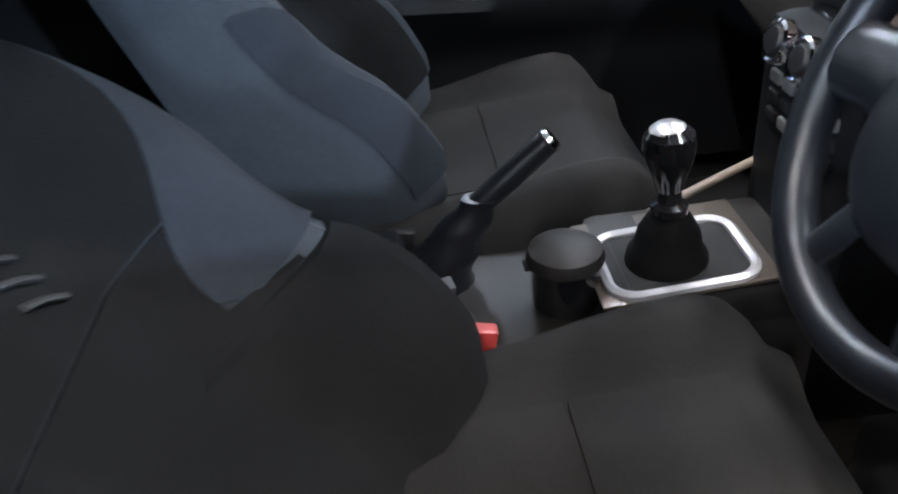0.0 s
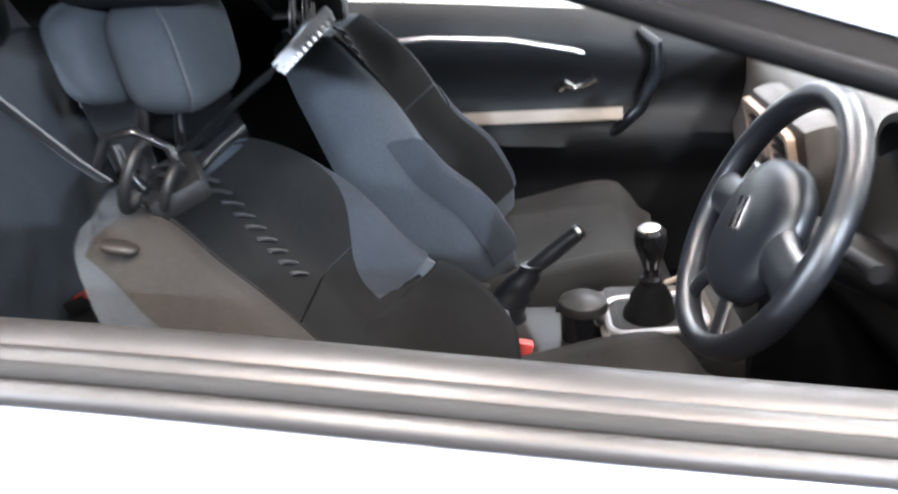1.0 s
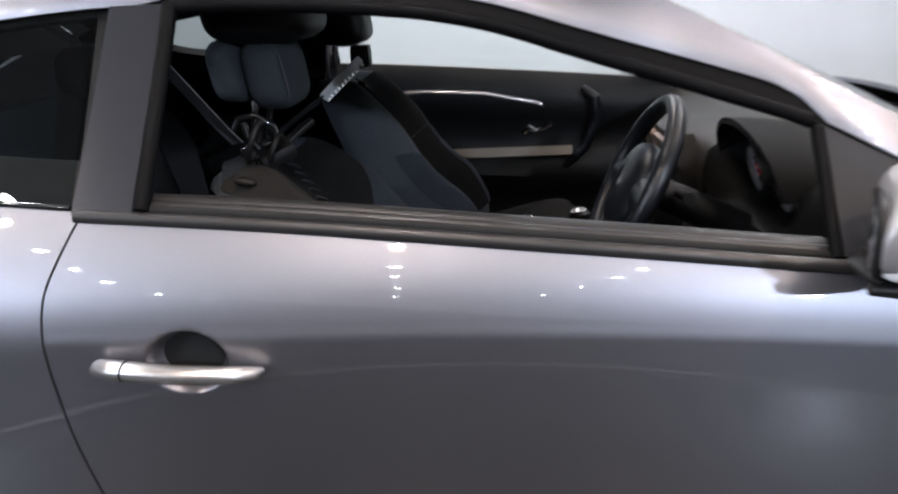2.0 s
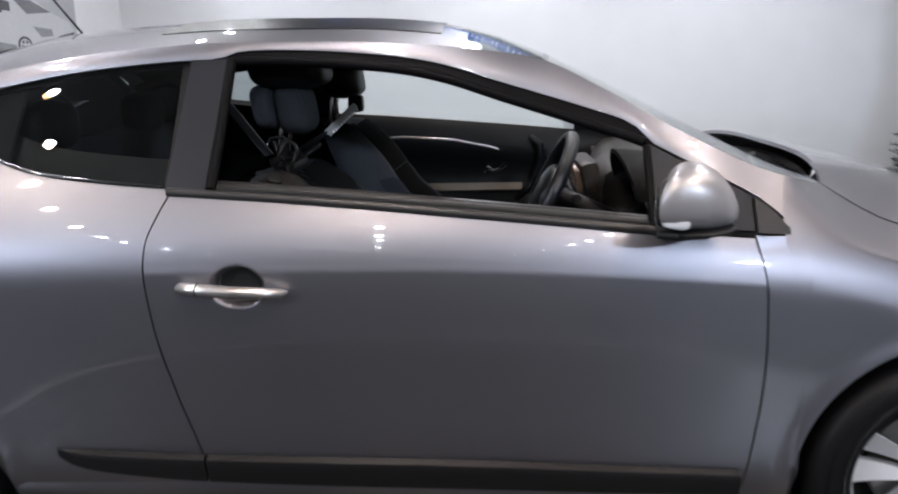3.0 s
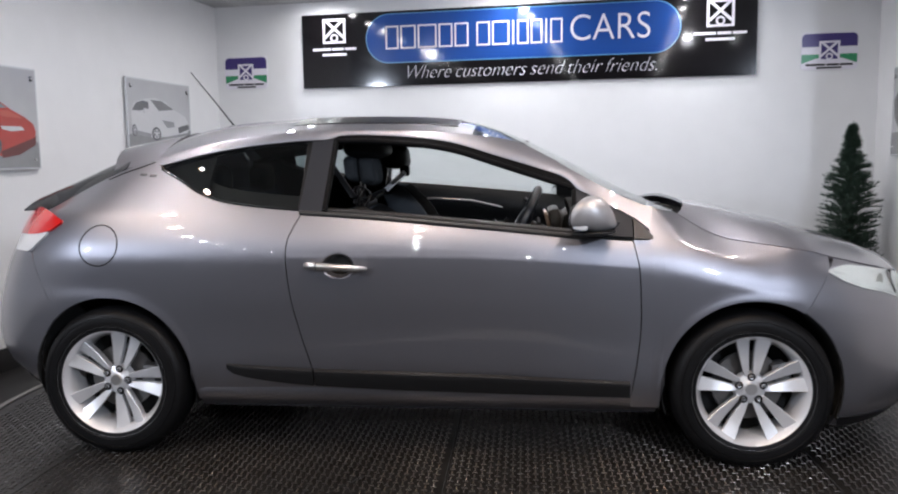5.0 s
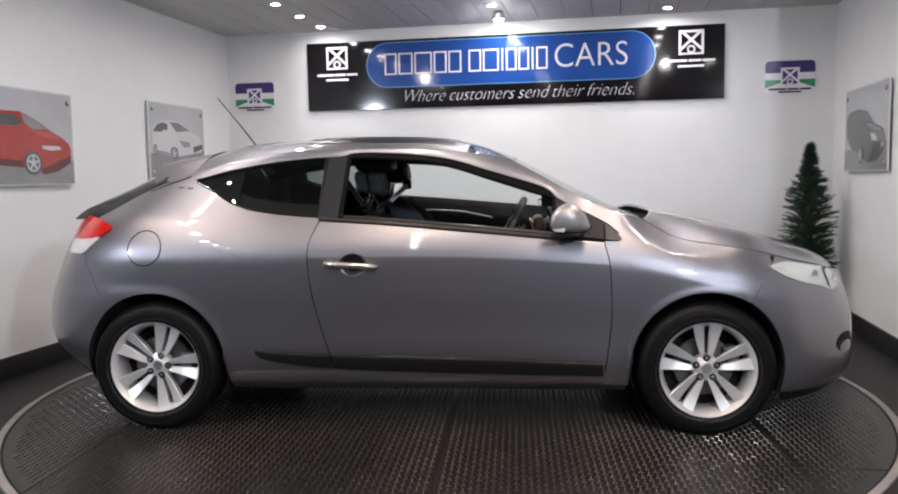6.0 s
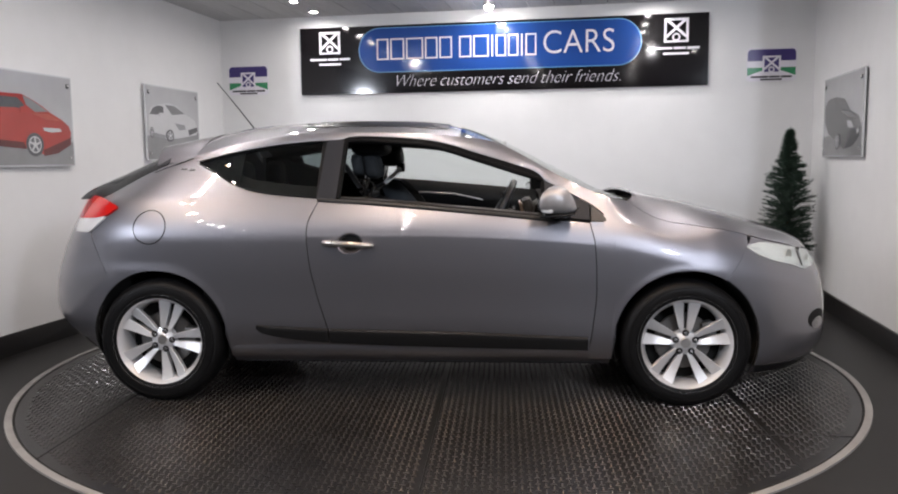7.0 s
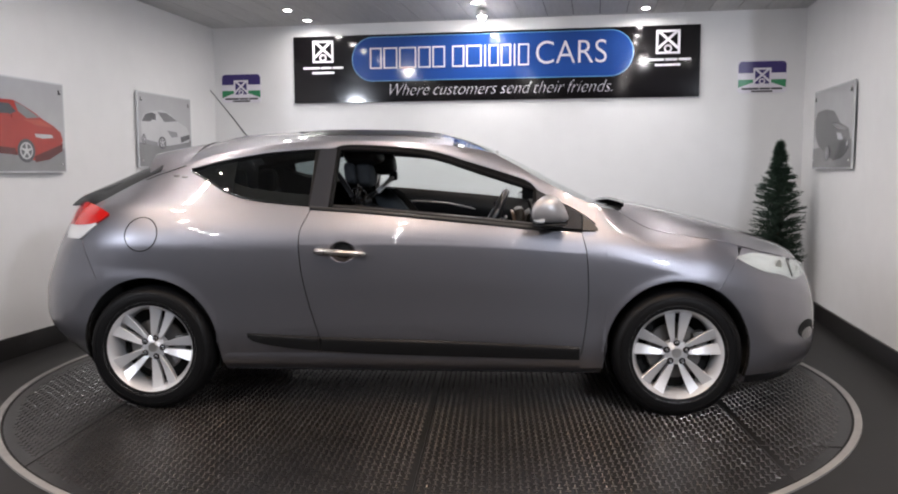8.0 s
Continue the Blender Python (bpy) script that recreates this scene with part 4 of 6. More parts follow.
tube("fuel_flap_edge", [Vector(flank(-1.345 + 0.083 * math.cos(t), 0.897 + 0.083 * math.sin(t), 0.0005)) for t in spread(0, 2 * math.pi * 47 / 48, 48)], 0.0028, SHADOW_BLACK, car, "round fuel flap joint", closed=True, seg=6)


# seals round the open side window
def seal_line(pts, r, name="window_seal", mat=SEAL, s=-1):
    return tube(name, [(x, y if s < 0 else -y, z) for x, y, z in pts], r, mat, car, seg=10)


for s in (-1, 1):
    seal_line([side_point(x, belt(x) - 0.010, 0.000) for x in spread(-0.50, 0.66, 30)], 0.011, s=s)
    seal_line([(p[0], p[1] + 0.030, p[2] + 0.004) for p in (side_point(x, belt(x) - 0.006) for x in spread(-0.40, 0.64, 30))], 0.013, s=s)
    seal_line([(p[0], p[1] + 0.012, p[2] + 0.004) for p in (side_point(x, belt(x) - 0.004) for x in spread(-0.40, 0.64, 30))], 0.008, "glass_slot", SHADOW_BLACK, s=s)
    seal_line([side_point(x, window_top(x) - 0.004, -0.004) for x in spread(-0.395, 0.618, 34)], 0.012, mat=FRAME_BLACK, s=s)
    seal_line([side_point(lerp(-0.398, -0.386, v), lerp(belt(-0.4), window_top(-0.39), v), 0.0) for v in spread(0, 1, 12)], 0.013, mat=FRAME_BLACK, s=s)
    seal_line([side_point(0.622, lerp(belt(0.622), window_top(0.622) - 0.012, v), -0.002) for v in spread(0, 1, 6)], 0.010, mat=FRAME_BLACK, s=s)
    seal_line([side_point(x, quarter_sill(x) - 0.002, 0.001) for x in spread(-1.16, -0.51, 24)], 0.005, "quarter_trim", GLOSS_BLACK, s=s)


# dark inner shell behind the gaps, floor pan and wheel wells
def inner_grid():
    return [[(lambda p: (p[0], p[1] + 0.034, p[2]))(flank(x, z)) for z in spread(0.22, 0.90, 12)] for x in spread(-0.96, 0.96, 30)]


both("inner_shell", inner_grid(), SHADOW_BLACK, thick=0.004)
bm = bmesh.new()
box(bm, -1.70, 1.85, -0.60, 0.60, 0.17, 0.24, 0.02)
box(bm, -0.92, 0.92, -0.80, 0.80, 0.19, 0.25, 0.02)
part("floor_pan", bm, SHADOW_BLACK, car)
for wx in (-WHEEL_X, WHEEL_X):
    for s in (-1, 1):
        ring = []
        for k in range(25):
            t = math.pi * (-0.12 + 1.24 * k / 24)
            ring.append((wx + (ARCH_R + 0.004) * math.cos(t), 0.33 + (ARCH_R + 0.004) * math.sin(t)))
        rows = [[(x, s * min(y, half_width(x, max(z, 0.2)) - 0.014), z) for x, z in ring] for y in (0.862, 0.74, 0.60)]
        sheet("wheel_well", rows, SHADOW_BLACK, car, thick=0.004, flip=s > 0)
        block("wheel_well_back", (0.72, 0.01, 0.56), SHADOW_BLACK, car, at=pose(wx, s * 0.60, 0.45))


# ---- wheels ----
def wheel_meshes():
    tyre_prof = [(0.222, -0.100), (0.232, -0.104), (0.262, -0.108), (0.290, -0.102), (0.308, -0.086), (0.317, -0.060), (0.318, 0.0),
                 (0.317, 0.060), (0.308, 0.086), (0.290, 0.102), (0.262, 0.108), (0.232, 0.104), (0.222, 0.100)]
    rim_prof = [(0.218, -0.10), (0.214, -0.06), (0.196, -0.04), (0.196, 0.05), (0.210, 0.082), (0.2235, 0.100), (0.2390, 0.105), (0.2410, 0.099), (0.226, 0.09)]
    return tyre_prof, rim_prof


TYRE_PROF, RIM_PROF = wheel_meshes()


def spoke_mesh():
    """One of a rim's twin blades: a tapered, dished bar with a bright face."""
    bm = bmesh.new()
    n = 8
    loops = []
    for i in range(n):
        t = i / (n - 1)
        r = lerp(0.050, 0.217, t)
        w0, w1 = lerp(0.007, 0.012, t), lerp(0.026, 0.072, t ** 0.9)
        face = lerp(0.058, 0.090, t ** 0.6) - 0.012 * math.sin(math.pi * t)
        tilt = lerp(0.006, 0.020, t)
        loops.append([bm.verts.new(p) for p in ((w0, r, face - tilt), (w1, r, face), (w1 - 0.006, r, face - 0.045), (w0 + 0.002, r, face - 0.045))])
    for a, b in zip(loops, loops[1:]):
        for k in range(4):
            bm.faces.new((a[k], a[(k + 1) % 4], b[(k + 1) % 4], b[k]))
    bm.faces.new(loops[0])
    bm.faces.new(loops[-1][::-1])
    bmesh.ops.bevel(bm, geom=[e for e in bm.edges], offset=0.0025, segments=1, affect="EDGES")
    return bm


def build_wheel(x, s, turn):
    base = Matrix.Translation((x, s * 0.792, WHEEL_Z)) @ pose(0, 0, 0, 90 if s < 0 else -90) @ pose(0, 0, 0, 0, 0, turn)
    root = new("wheel")
    root.parent = car
    root.matrix_basis = base
    lathe("tyre", TYRE_PROF, RUBBER, root, "low-profile black tyre", seg=72)
    for r in (0.246, 0.279):
        lathe("tyre_rib", [(r - 0.002, 0.1055 if r < 0.27 else 0.104), (r, 0.1085 if r < 0.27 else 0.107), (r + 0.002, 0.1055 if r < 0.27 else 0.103)], RUBBER, root, seg=72)
    lathe("rim", RIM_PROF, ALLOY, root, seg=72)
    lathe("brake_disc", [(0.02, 0.0), (0.135, 0.0), (0.14, 0.004), (0.14, 0.016), (0.135, 0.02), (0.02, 0.02)], surface("brake_steel", (0.16, 0.155, 0.15), 0.45, 0.8), root, seg=40, at=pose(0, 0, -0.02))
    block("brake_caliper", (0.06, 0.12, 0.07), surface("caliper_grey", (0.12, 0.12, 0.12), 0.5, 0.5), root, at=pose(0.125, 0.04, 0.0, 0, 0, 15), bevel=0.012)
    lathe("wheel_back", [(0.001, -0.055), (0.196, -0.055), (0.196, -0.05), (0.001, -0.05)], SHADOW_BLACK, root, seg=40)
    lathe("hub", [(0.001, 0.064), (0.028, 0.063), (0.034, 0.058), (0.060, 0.048), (0.066, 0.02)], ALLOY, root, seg=36)
    lathe("hub_cap", [(0.001, 0.0685), (0.022, 0.068), (0.026, 0.062)], SATIN, root, seg=28)
    for k in range(5):
        a = radians(72 * k)
        for m in (1, -1):
            bm = spoke_mesh()
            if m < 0:
                for v in bm.verts:
                    v.co.x *= -1
            part("spoke", bm, ALLOY, root, at=pose(0, 0, 0, 0, 0, 72 * k))
        b = a + math.pi / 2
        lathe("lug_nut", [(0.001, 0.072), (0.008, 0.071), (0.010, 0.066), (0.010, 0.040)], CHROME, root, at=pose(0.050 * math.cos(b), 0.050 * math.sin(b), 0), seg=10)
        lathe("nut_recess", [(0.010, 0.0565), (0.0135, 0.0585), (0.0165, 0.0575)], BLACK, root, at=pose(0.050 * math.cos(b), 0.050 * math.sin(b), 0.0035), seg=14)
    return root


for x, turn in ((WHEEL_X, 0), (-WHEEL_X, -18)):
    build_wheel(x, -1, turn)
    build_wheel(x, 1, turn)


# ---- inside the car ----
FABRIC = surface("dark_seat_fabric", (0.012, 0.0116, 0.0112), 0.9, spec=0.2, grain=0.25, scale=160, bump=0.5, bump_scale=700)
# cool light on the bolsters is put into this blue-grey tint
FABRIC_COOL_LIT = surface("cool_lit_blue_grey_fabric", (0.0330, 0.0385, 0.0455), 0.85, spec=0.25, grain=0.2, scale=140, bump=0.4, bump_scale=800)
# dark centre weave, with the backrest's shade put into its colour
FABRIC_SHADED = surface("shaded_black_woven_fabric", (0.0060, 0.0061, 0.0065), 0.9, spec=0.15, grain=0.3, scale=160, bump=0.5, bump_scale=700)
FABRIC_WARM_LIT = surface("warm_lit_side_fabric", (0.0200, 0.0186, 0.0172), 0.9, spec=0.2, grain=0.25, scale=160, bump=0.5, bump_scale=700)
FABRIC_PATCH = surface("slate_seat_fabric", (0.0190, 0.0225, 0.0290), 0.88, spec=0.2, grain=0.2, scale=140, bump=0.4, bump_scale=800)
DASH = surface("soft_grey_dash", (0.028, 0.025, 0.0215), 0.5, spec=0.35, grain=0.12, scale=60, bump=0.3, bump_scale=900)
CARD = surface("dark_door_card", (0.0032, 0.0034, 0.0040), 0.5, spec=0.25, grain=0.2, scale=70, bump=0.25, bump_scale=700)
LEATHER = surface("dark_wheel_leather", (0.0060, 0.0068, 0.0090), 0.33, grain=0.2, scale=120, bump=0.2, bump_scale=600)
TAN = surface("warm_grey_trim", (0.20, 0.165, 0.13), 0.45, grain=0.1)
CARPET = surface("black_carpet", (0.006, 0.006, 0.0065), 0.95, grain=0.3, scale=200, bump=0.6, bump_scale=500)
BUCKLE_RED = surface("red_buckle", (0.30, 0.035, 0.030), 0.4)
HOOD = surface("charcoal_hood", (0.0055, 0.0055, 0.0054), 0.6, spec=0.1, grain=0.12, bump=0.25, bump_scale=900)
TUNNEL = surface("dark_grey_tunnel", (0.0150, 0.0135, 0.0122), 0.45, spec=0.3, grain=0.15, scale=60, bump=0.25, bump_scale=800)
BEZEL = surface("warm_satin_bezel", (0.30, 0.22, 0.17), 0.30, 0.5)
BELT = surface("woven_belt", (0.045, 0.047, 0.052), 0.7, bump=0.3, bump_scale=900)
PIPING = surface("pale_piping", (0.055, 0.055, 0.060), 0.7, spec=0.3)


def smooth(t):
    t = max(0.0, min(1.0, t))
    return t * t * (3 - 2 * t)


back_x = curve((0, 0.035), (0.2, -0.058), (0.43, -0.145), (0.65, -0.215), (0.86, -0.285), (1, -0.335))
back_half = curve((0, 0.215), (0.2, 0.250), (0.6, 0.256), (0.80, 0.240), (0.91, 0.205), (0.97, 0.165), (1, 0.120))
back_bolster = curve((0, 0.085), (0.10, 0.128), (0.22, 0.138), (0.43, 0.102), (0.65, 0.088), (0.86, 0.055), (1, 0.018))


def back_front(t, w, lift=0.0, rise=0.0):
    """Front of a backrest at t up it and w across it."""
    x, z = back_x(t) + 0.6 * rise * t, 0.57 + (0.465 + rise) * t
    n = Vector((0.83, 0, 0.55))
    k = abs(w) / back_half(t)
    out = back_bolster(t) * smooth((k - 0.36) / 0.44) - 0.085 * smooth((k - 0.84) / 0.18) ** 1.6 - 0.03 * smooth((t - 0.90) / 0.10) ** 2 + lift
    return tuple(Vector((x, w, z)) + n * out)


def cushion_top(x, w, lift=0.0):
    k = abs(w) / 0.262
    front = smooth((x - 0.33) / 0.11)
    z = 0.592 + 0.018 * smooth((x - 0.05) / 0.3) + lerp(0.018, 0.050, smooth((x - 0.06) / 0.26)) * smooth((k - 0.55) / 0.25) * (1 - 0.4 * front) - 0.055 * smooth((k - 0.86) / 0.16) - 0.075 * front ** 2 + lift
    return (x, w, z)


def seam(name, pts, seat, thick=0.0014):
    return tube(name, pts, thick, PIPING, seat, "stitched seam", seg=5)


def headrest_pad(name, lo, hi, half, z0, z1, seat, mat, label):
    """A soft pad between two x, rounded all round."""
    rings = []
    for t in spread(0, 1, 14):
        s = max(0.06, 1 - abs(2 * t - 1) ** 4.5) ** 0.5
        mid, wide = (lo + hi) / 2 - 0.02 * t, (hi - lo) / 2
        rings.append([(mid + wide * s * math.copysign(abs(math.cos(a)) ** 0.6, math.cos(a)), half * s * math.copysign(abs(math.sin(a)) ** 0.55, math.sin(a)), lerp(z0, z1, t)) for a in spread(0, 2 * math.pi * 31 / 32, 32)])
    return loft(name, rings, mat, seat, label)


def build_seat(y, label, rise, driver):
    seat = new("front_seat")
    seat.parent = car
    seat.location = (0, y, 0)
    tagged(seat, label)
    rings = []
    for t in spread(0, 1, 30):
        h = back_half(t)
        front = [back_front(t, lerp(-h, h, j / 36), 0, rise) for j in range(37)]
        depth = lerp(0.13, 0.055, t)
        rear = [(lerp(p[0], back_x(t) + 0.6 * rise * t, 0.75) - depth * 0.9 - 0.03 * (1 - abs(p[1]) / h), p[1] * 0.95, lerp(p[2], 0.57 + (0.465 + rise) * t, 0.75) - depth * 0.35) for p in front[::-1]]
        rings.append(front + rear)
    loft("backrest", rings, FABRIC_COOL_LIT, seat, angle=70)
    # right edge of the driver's dark panel traces the shade on the bolster
    def centre_edge(t):
        return (lerp(0.995, 0.52, smooth((t - 0.34) / 0.05)) + 0.32 * smooth((t - 0.44) / 0.40)) if driver else 0.74

    for lo, hi, n in ((0.01 if driver else 0.06, 0.55, 22), (0.556, 0.93, 12)):
        sheet("back_panel", [[back_front(t, lerp(-0.74, centre_edge(t), j / 24) * back_half(t), 0.002, rise) for j in range(25)] for t in spread(lo, hi, n)], FABRIC_SHADED, seat, "dark woven centre panel, shade put into its colour", 0.006)
    for s in (-1, 1):
        if not driver:
            sheet("bolster_panel", [[back_front(t, s * lerp(0.46 + 0.49 * ((t - 0.06) / 0.52) ** 1.7, 0.965, j / 8) * back_half(t), 0.0015, rise) for j in range(9)] for t in spread(0.06, 0.58, 18)], FABRIC_PATCH, seat, "darker blue-grey lower bolster panel", 0.004, flip=s < 0)
        # overlay on the driver's far bolster: its dimmer light put into a darker blue
        if driver and s > 0:
            sheet("bolster_panel", [[back_front(t, lerp(centre_edge(t) + 0.004, 0.975, j / 10) * back_half(t), 0.0015, rise) for j in range(11)] for t in spread(0.38, 0.97, 18)], FABRIC_PATCH, seat, "slate-blue part of bolster, dimmer light put into colour", 0.004)
        # sheet over the near bolster, browned by warm light put into its colour
        if driver and s < 0:
            sheet("side_panel", [[back_front(t, lerp(-0.76, -0.985, j / 12) * back_half(t), 0.0015, rise) for j in range(13)] for t in spread(0.02, 0.985, 26)], FABRIC_WARM_LIT, seat, "outer side panel, warm light put into its brown-grey", 0.004, flip=True)
        seam("seat_seam", [back_front(t, s * 0.80 * back_half(t), 0.0005, rise) for t in spread(0.10, 0.93, 30)], seat)
    rib = bpy.data.materials.get("embossed_rib_grey") or surface("embossed_rib_grey", (0.022, 0.023, 0.025), 0.8)
    for i in range(9):
        t = lerp(0.93, 0.62, i / 8)
        tube("embossed_rib", [back_front(t + 0.016, 0.026, 0.010, rise), back_front(t, 0.045, 0.010, rise), back_front(t - 0.020, 0.060, 0.010, rise)], 0.005, rib, seat, seg=6, flat=0.6)
    rings = []
    for x in spread(-0.07, 0.445, 20):
        top = [cushion_top(x, lerp(-0.262, 0.262, j / 22)) for j in range(23)]
        base = 0.40 + 0.05 * smooth((x - 0.3) / 0.14)
        rings.append(top + [(x - 0.02, 0.25, base), (x - 0.02, -0.25, base)])
    loft("cushion", rings, FABRIC, seat, "dark fabric seat cushion", angle=70)
    for x0, x1 in ((-0.03, 0.181), (0.187, 0.345)):
        sheet("cushion_panel", [[cushion_top(x, lerp(-0.150, 0.150, j / 10), 0.003) for j in range(11)] for x in spread(x0, x1, 9)], FABRIC, seat, "dark woven insert", 0.006)
    if driver:
        front_pad = headrest_pad("headrest_pad", -0.325, -0.232, 0.110, 1.118, 1.262, seat, FABRIC_COOL_LIT, "blue-grey padded headrest front")
        tube("piping", [(-0.238 - 0.010 * (k + 1) - 0.018 * k ** 4, -0.100 + 0.022 * k ** 4, 1.190 + 0.060 * k) for k in spread(-1, 1, 21)], 0.0016, PIPING, front_pad, "pale piping", seg=6)
        headrest_pad("headrest_pad", -0.385, -0.318, 0.125, 1.135, 1.262, seat, FABRIC_COOL_LIT, "blue-grey padded headrest back")
        headrest_pad("headrest", -0.395, -0.185, 0.140, 1.240, 1.385, seat, CARD, "black padded headrest top")
        post_z = 1.02
    else:
        headrest_pad("headrest", -0.365, -0.205, 0.130, 1.185, 1.325, seat, CARD, "black padded headrest")
        post_z = 1.08
    if driver:
        p, q = back_front(0.70, -0.93 * back_half(0.70), 0.004, rise), back_front(0.64, -0.93 * back_half(0.64), 0.004, rise)
        tube("side_tag", [p, tuple((Vector(p) + Vector(q)) / 2 + Vector((0, -0.003, 0.001))), q], [0.004, 0.005, 0.004], PIPING, seat, "small pale woven tag", seg=6, flat=0.5)
    for w in (-0.055, 0.055):
        tube("headrest_post", [(-0.345, w, post_z - 0.04), (-0.318, w, post_z + 0.15)], 0.007, CHROME, seat, "chrome headrest post", seg=10)
    ellipsoid("tilt_lever", (-0.318, -0.190 if driver else 0.190, 1.012 + rise), (0.022, 0.012, 0.007), TUNNEL, seat, "satin backrest release lever", 2.5, (0, 12, 0))
    block("recliner_cover", (0.16, 0.03, 0.12), CARD, seat, at=pose(-0.03, -0.262, 0.50, 0, -20, 0), bevel=0.012)
    block("recliner_cover", (0.16, 0.03, 0.12), CARD, seat, at=pose(-0.03, 0.262, 0.50, 0, -20, 0), bevel=0.012)
    block("seat_base", (0.40, 0.40, 0.16), CARPET, seat, at=pose(0.16, 0, 0.33), bevel=0.01)
    return seat


build_seat(-0.375, "dark fabric driver's seat with a tall headrest", 0.0, True)
build_seat(0.375, "dark fabric passenger seat with a round headrest", 0.08, False)


def build_rear_seat():
    seat = new("rear_seat")
    seat.parent = car
    rings = []
    for y in spread(-0.60, 0.60, 25):
        edge = 0.03 * (abs(y) / 0.6) ** 4 + 0.018 * math.exp(-((abs(y) - 0.02) / 0.03) ** 2)
        rings.append([(-0.86 - edge, y, 0.55), (-0.92 - edge, y, 0.80), (-1.00 - edge, y, 1.06), (-1.03, y, 1.10), (-1.09, y, 1.10), (-1.10, y, 1.04), (-1.0, y, 0.50)])
    loft("rear_backrest", rings, FABRIC_COOL_LIT, seat, "blue-grey rear bench backrest")
    rings = []
    for y in spread(-0.60, 0.60, 25):
        dip = 0.02 * math.cos(y * 2.6 * math.pi) ** 2
        rings.append([(-0.92, y, 0.555 - dip), (-0.70, y, 0.56 - dip), (-0.50, y, 0.585 - dip), (-0.455, y, 0.56), (-0.445, y, 0.50), (-0.46, y, 0.36), (-0.9, y, 0.36)])
    loft("rear_cushion", rings, FABRIC, seat, "dark fabric rear bench cushion")
    for y in (-0.33, 0.33):
        ellipsoid("rear_headrest", (-1.04, y, 1.15), (0.05, 0.13, 0.075), CARD, seat, "low black rear headrest", 3.0)
    return seat


build_rear_seat()

# cabin floor, sides, roof lining
block("cabin_floor", (1.9, 1.30, 0.03), CARPET, car, at=pose(0.0, 0, 0.262))
block("bulkhead", (0.03, 1.34, 0.62), CARPET, car, at=pose(0.99, 0, 0.58))
block("boot_floor", (0.75, 1.1, 0.03), CARPET, car, at=pose(-1.45, 0, 0.66))
sheet("roof_lining", roof_grid(-1.12, 0.20, 24, 0.03, -0.035, 17), CARD, car, "dark roof lining", 0.006)
both("pillar_lining", [[(lambda p: (p[0], p[1] + 0.022, p[2] - 0.006))(side_point(x, lerp(min(window_top(x), rail_z(x) - 0.012) - 0.004, rail_z(x) - 0.012, v))) for v in spread(0, 1, 6)] for x in spread(-1.18, 0.90, 60)], CARD, "dark pillar trim", 0.012)
both("pillar_lining", [[(lambda p: (p[0], p[1] + 0.020, p[2]))(side_point(lerp(-0.515, -0.395, u), lerp(0.62, 1.32, v))) for v in spread(0, 1, 12)] for u in spread(0, 1, 6)], CARD, "dark pillar trim", 0.012)


def quarter_lining(rise):
    rows = []
    for x in spread(-1.10, -0.42, 22):
        top = min(quarter_sill(x) + rise, window_top(x)) if x < -0.5 else 1.03 + rise - 0.05
        rows.append([(lambda p: (p[0], p[1] + 0.06, p[2]))(side_point(x, lerp(0.40, top, v))) for v in spread(0, 1, 12)])
    return rows


both("quarter_lining", [[(lambda p: (p[0], p[1] + 0.035, p[2]))(side_point(x, lerp(quarter_sill(x) - 0.02, max(window_top(x), quarter_sill(x) + 0.01), v))) for v in spread(0, 1, 8)] for x in spread(-1.17, -0.93, 10)], CARPET, "dark pillar trim", 0.01)
sheet("quarter_lining", quarter_lining(0.05), CARD, car, "dark moulded side trim", 0.03)
sheet("quarter_lining", mirrored(quarter_lining(0.11)), CARD, car, "dark moulded side trim", 0.03, flip=True)


def card_grid(rise=0.0):
    rows = []
    for x in spread(-0.42, 0.90, 36):
        row = []
        for v in spread(0, 1, 18):
            z = lerp(0.33, belt(x) - 0.004 + rise, v)
            depth = 0.075 + 0.045 * smooth((0.80 - z) / 0.10) * smooth((z - 0.60) / 0.14) - 0.055 * smooth((v - 0.90) / 0.1)
            p = flank(x, min(z, belt(x)))
            row.append((x, p[1] + depth + 0.028, z))
        rows.append(row)
    return rows


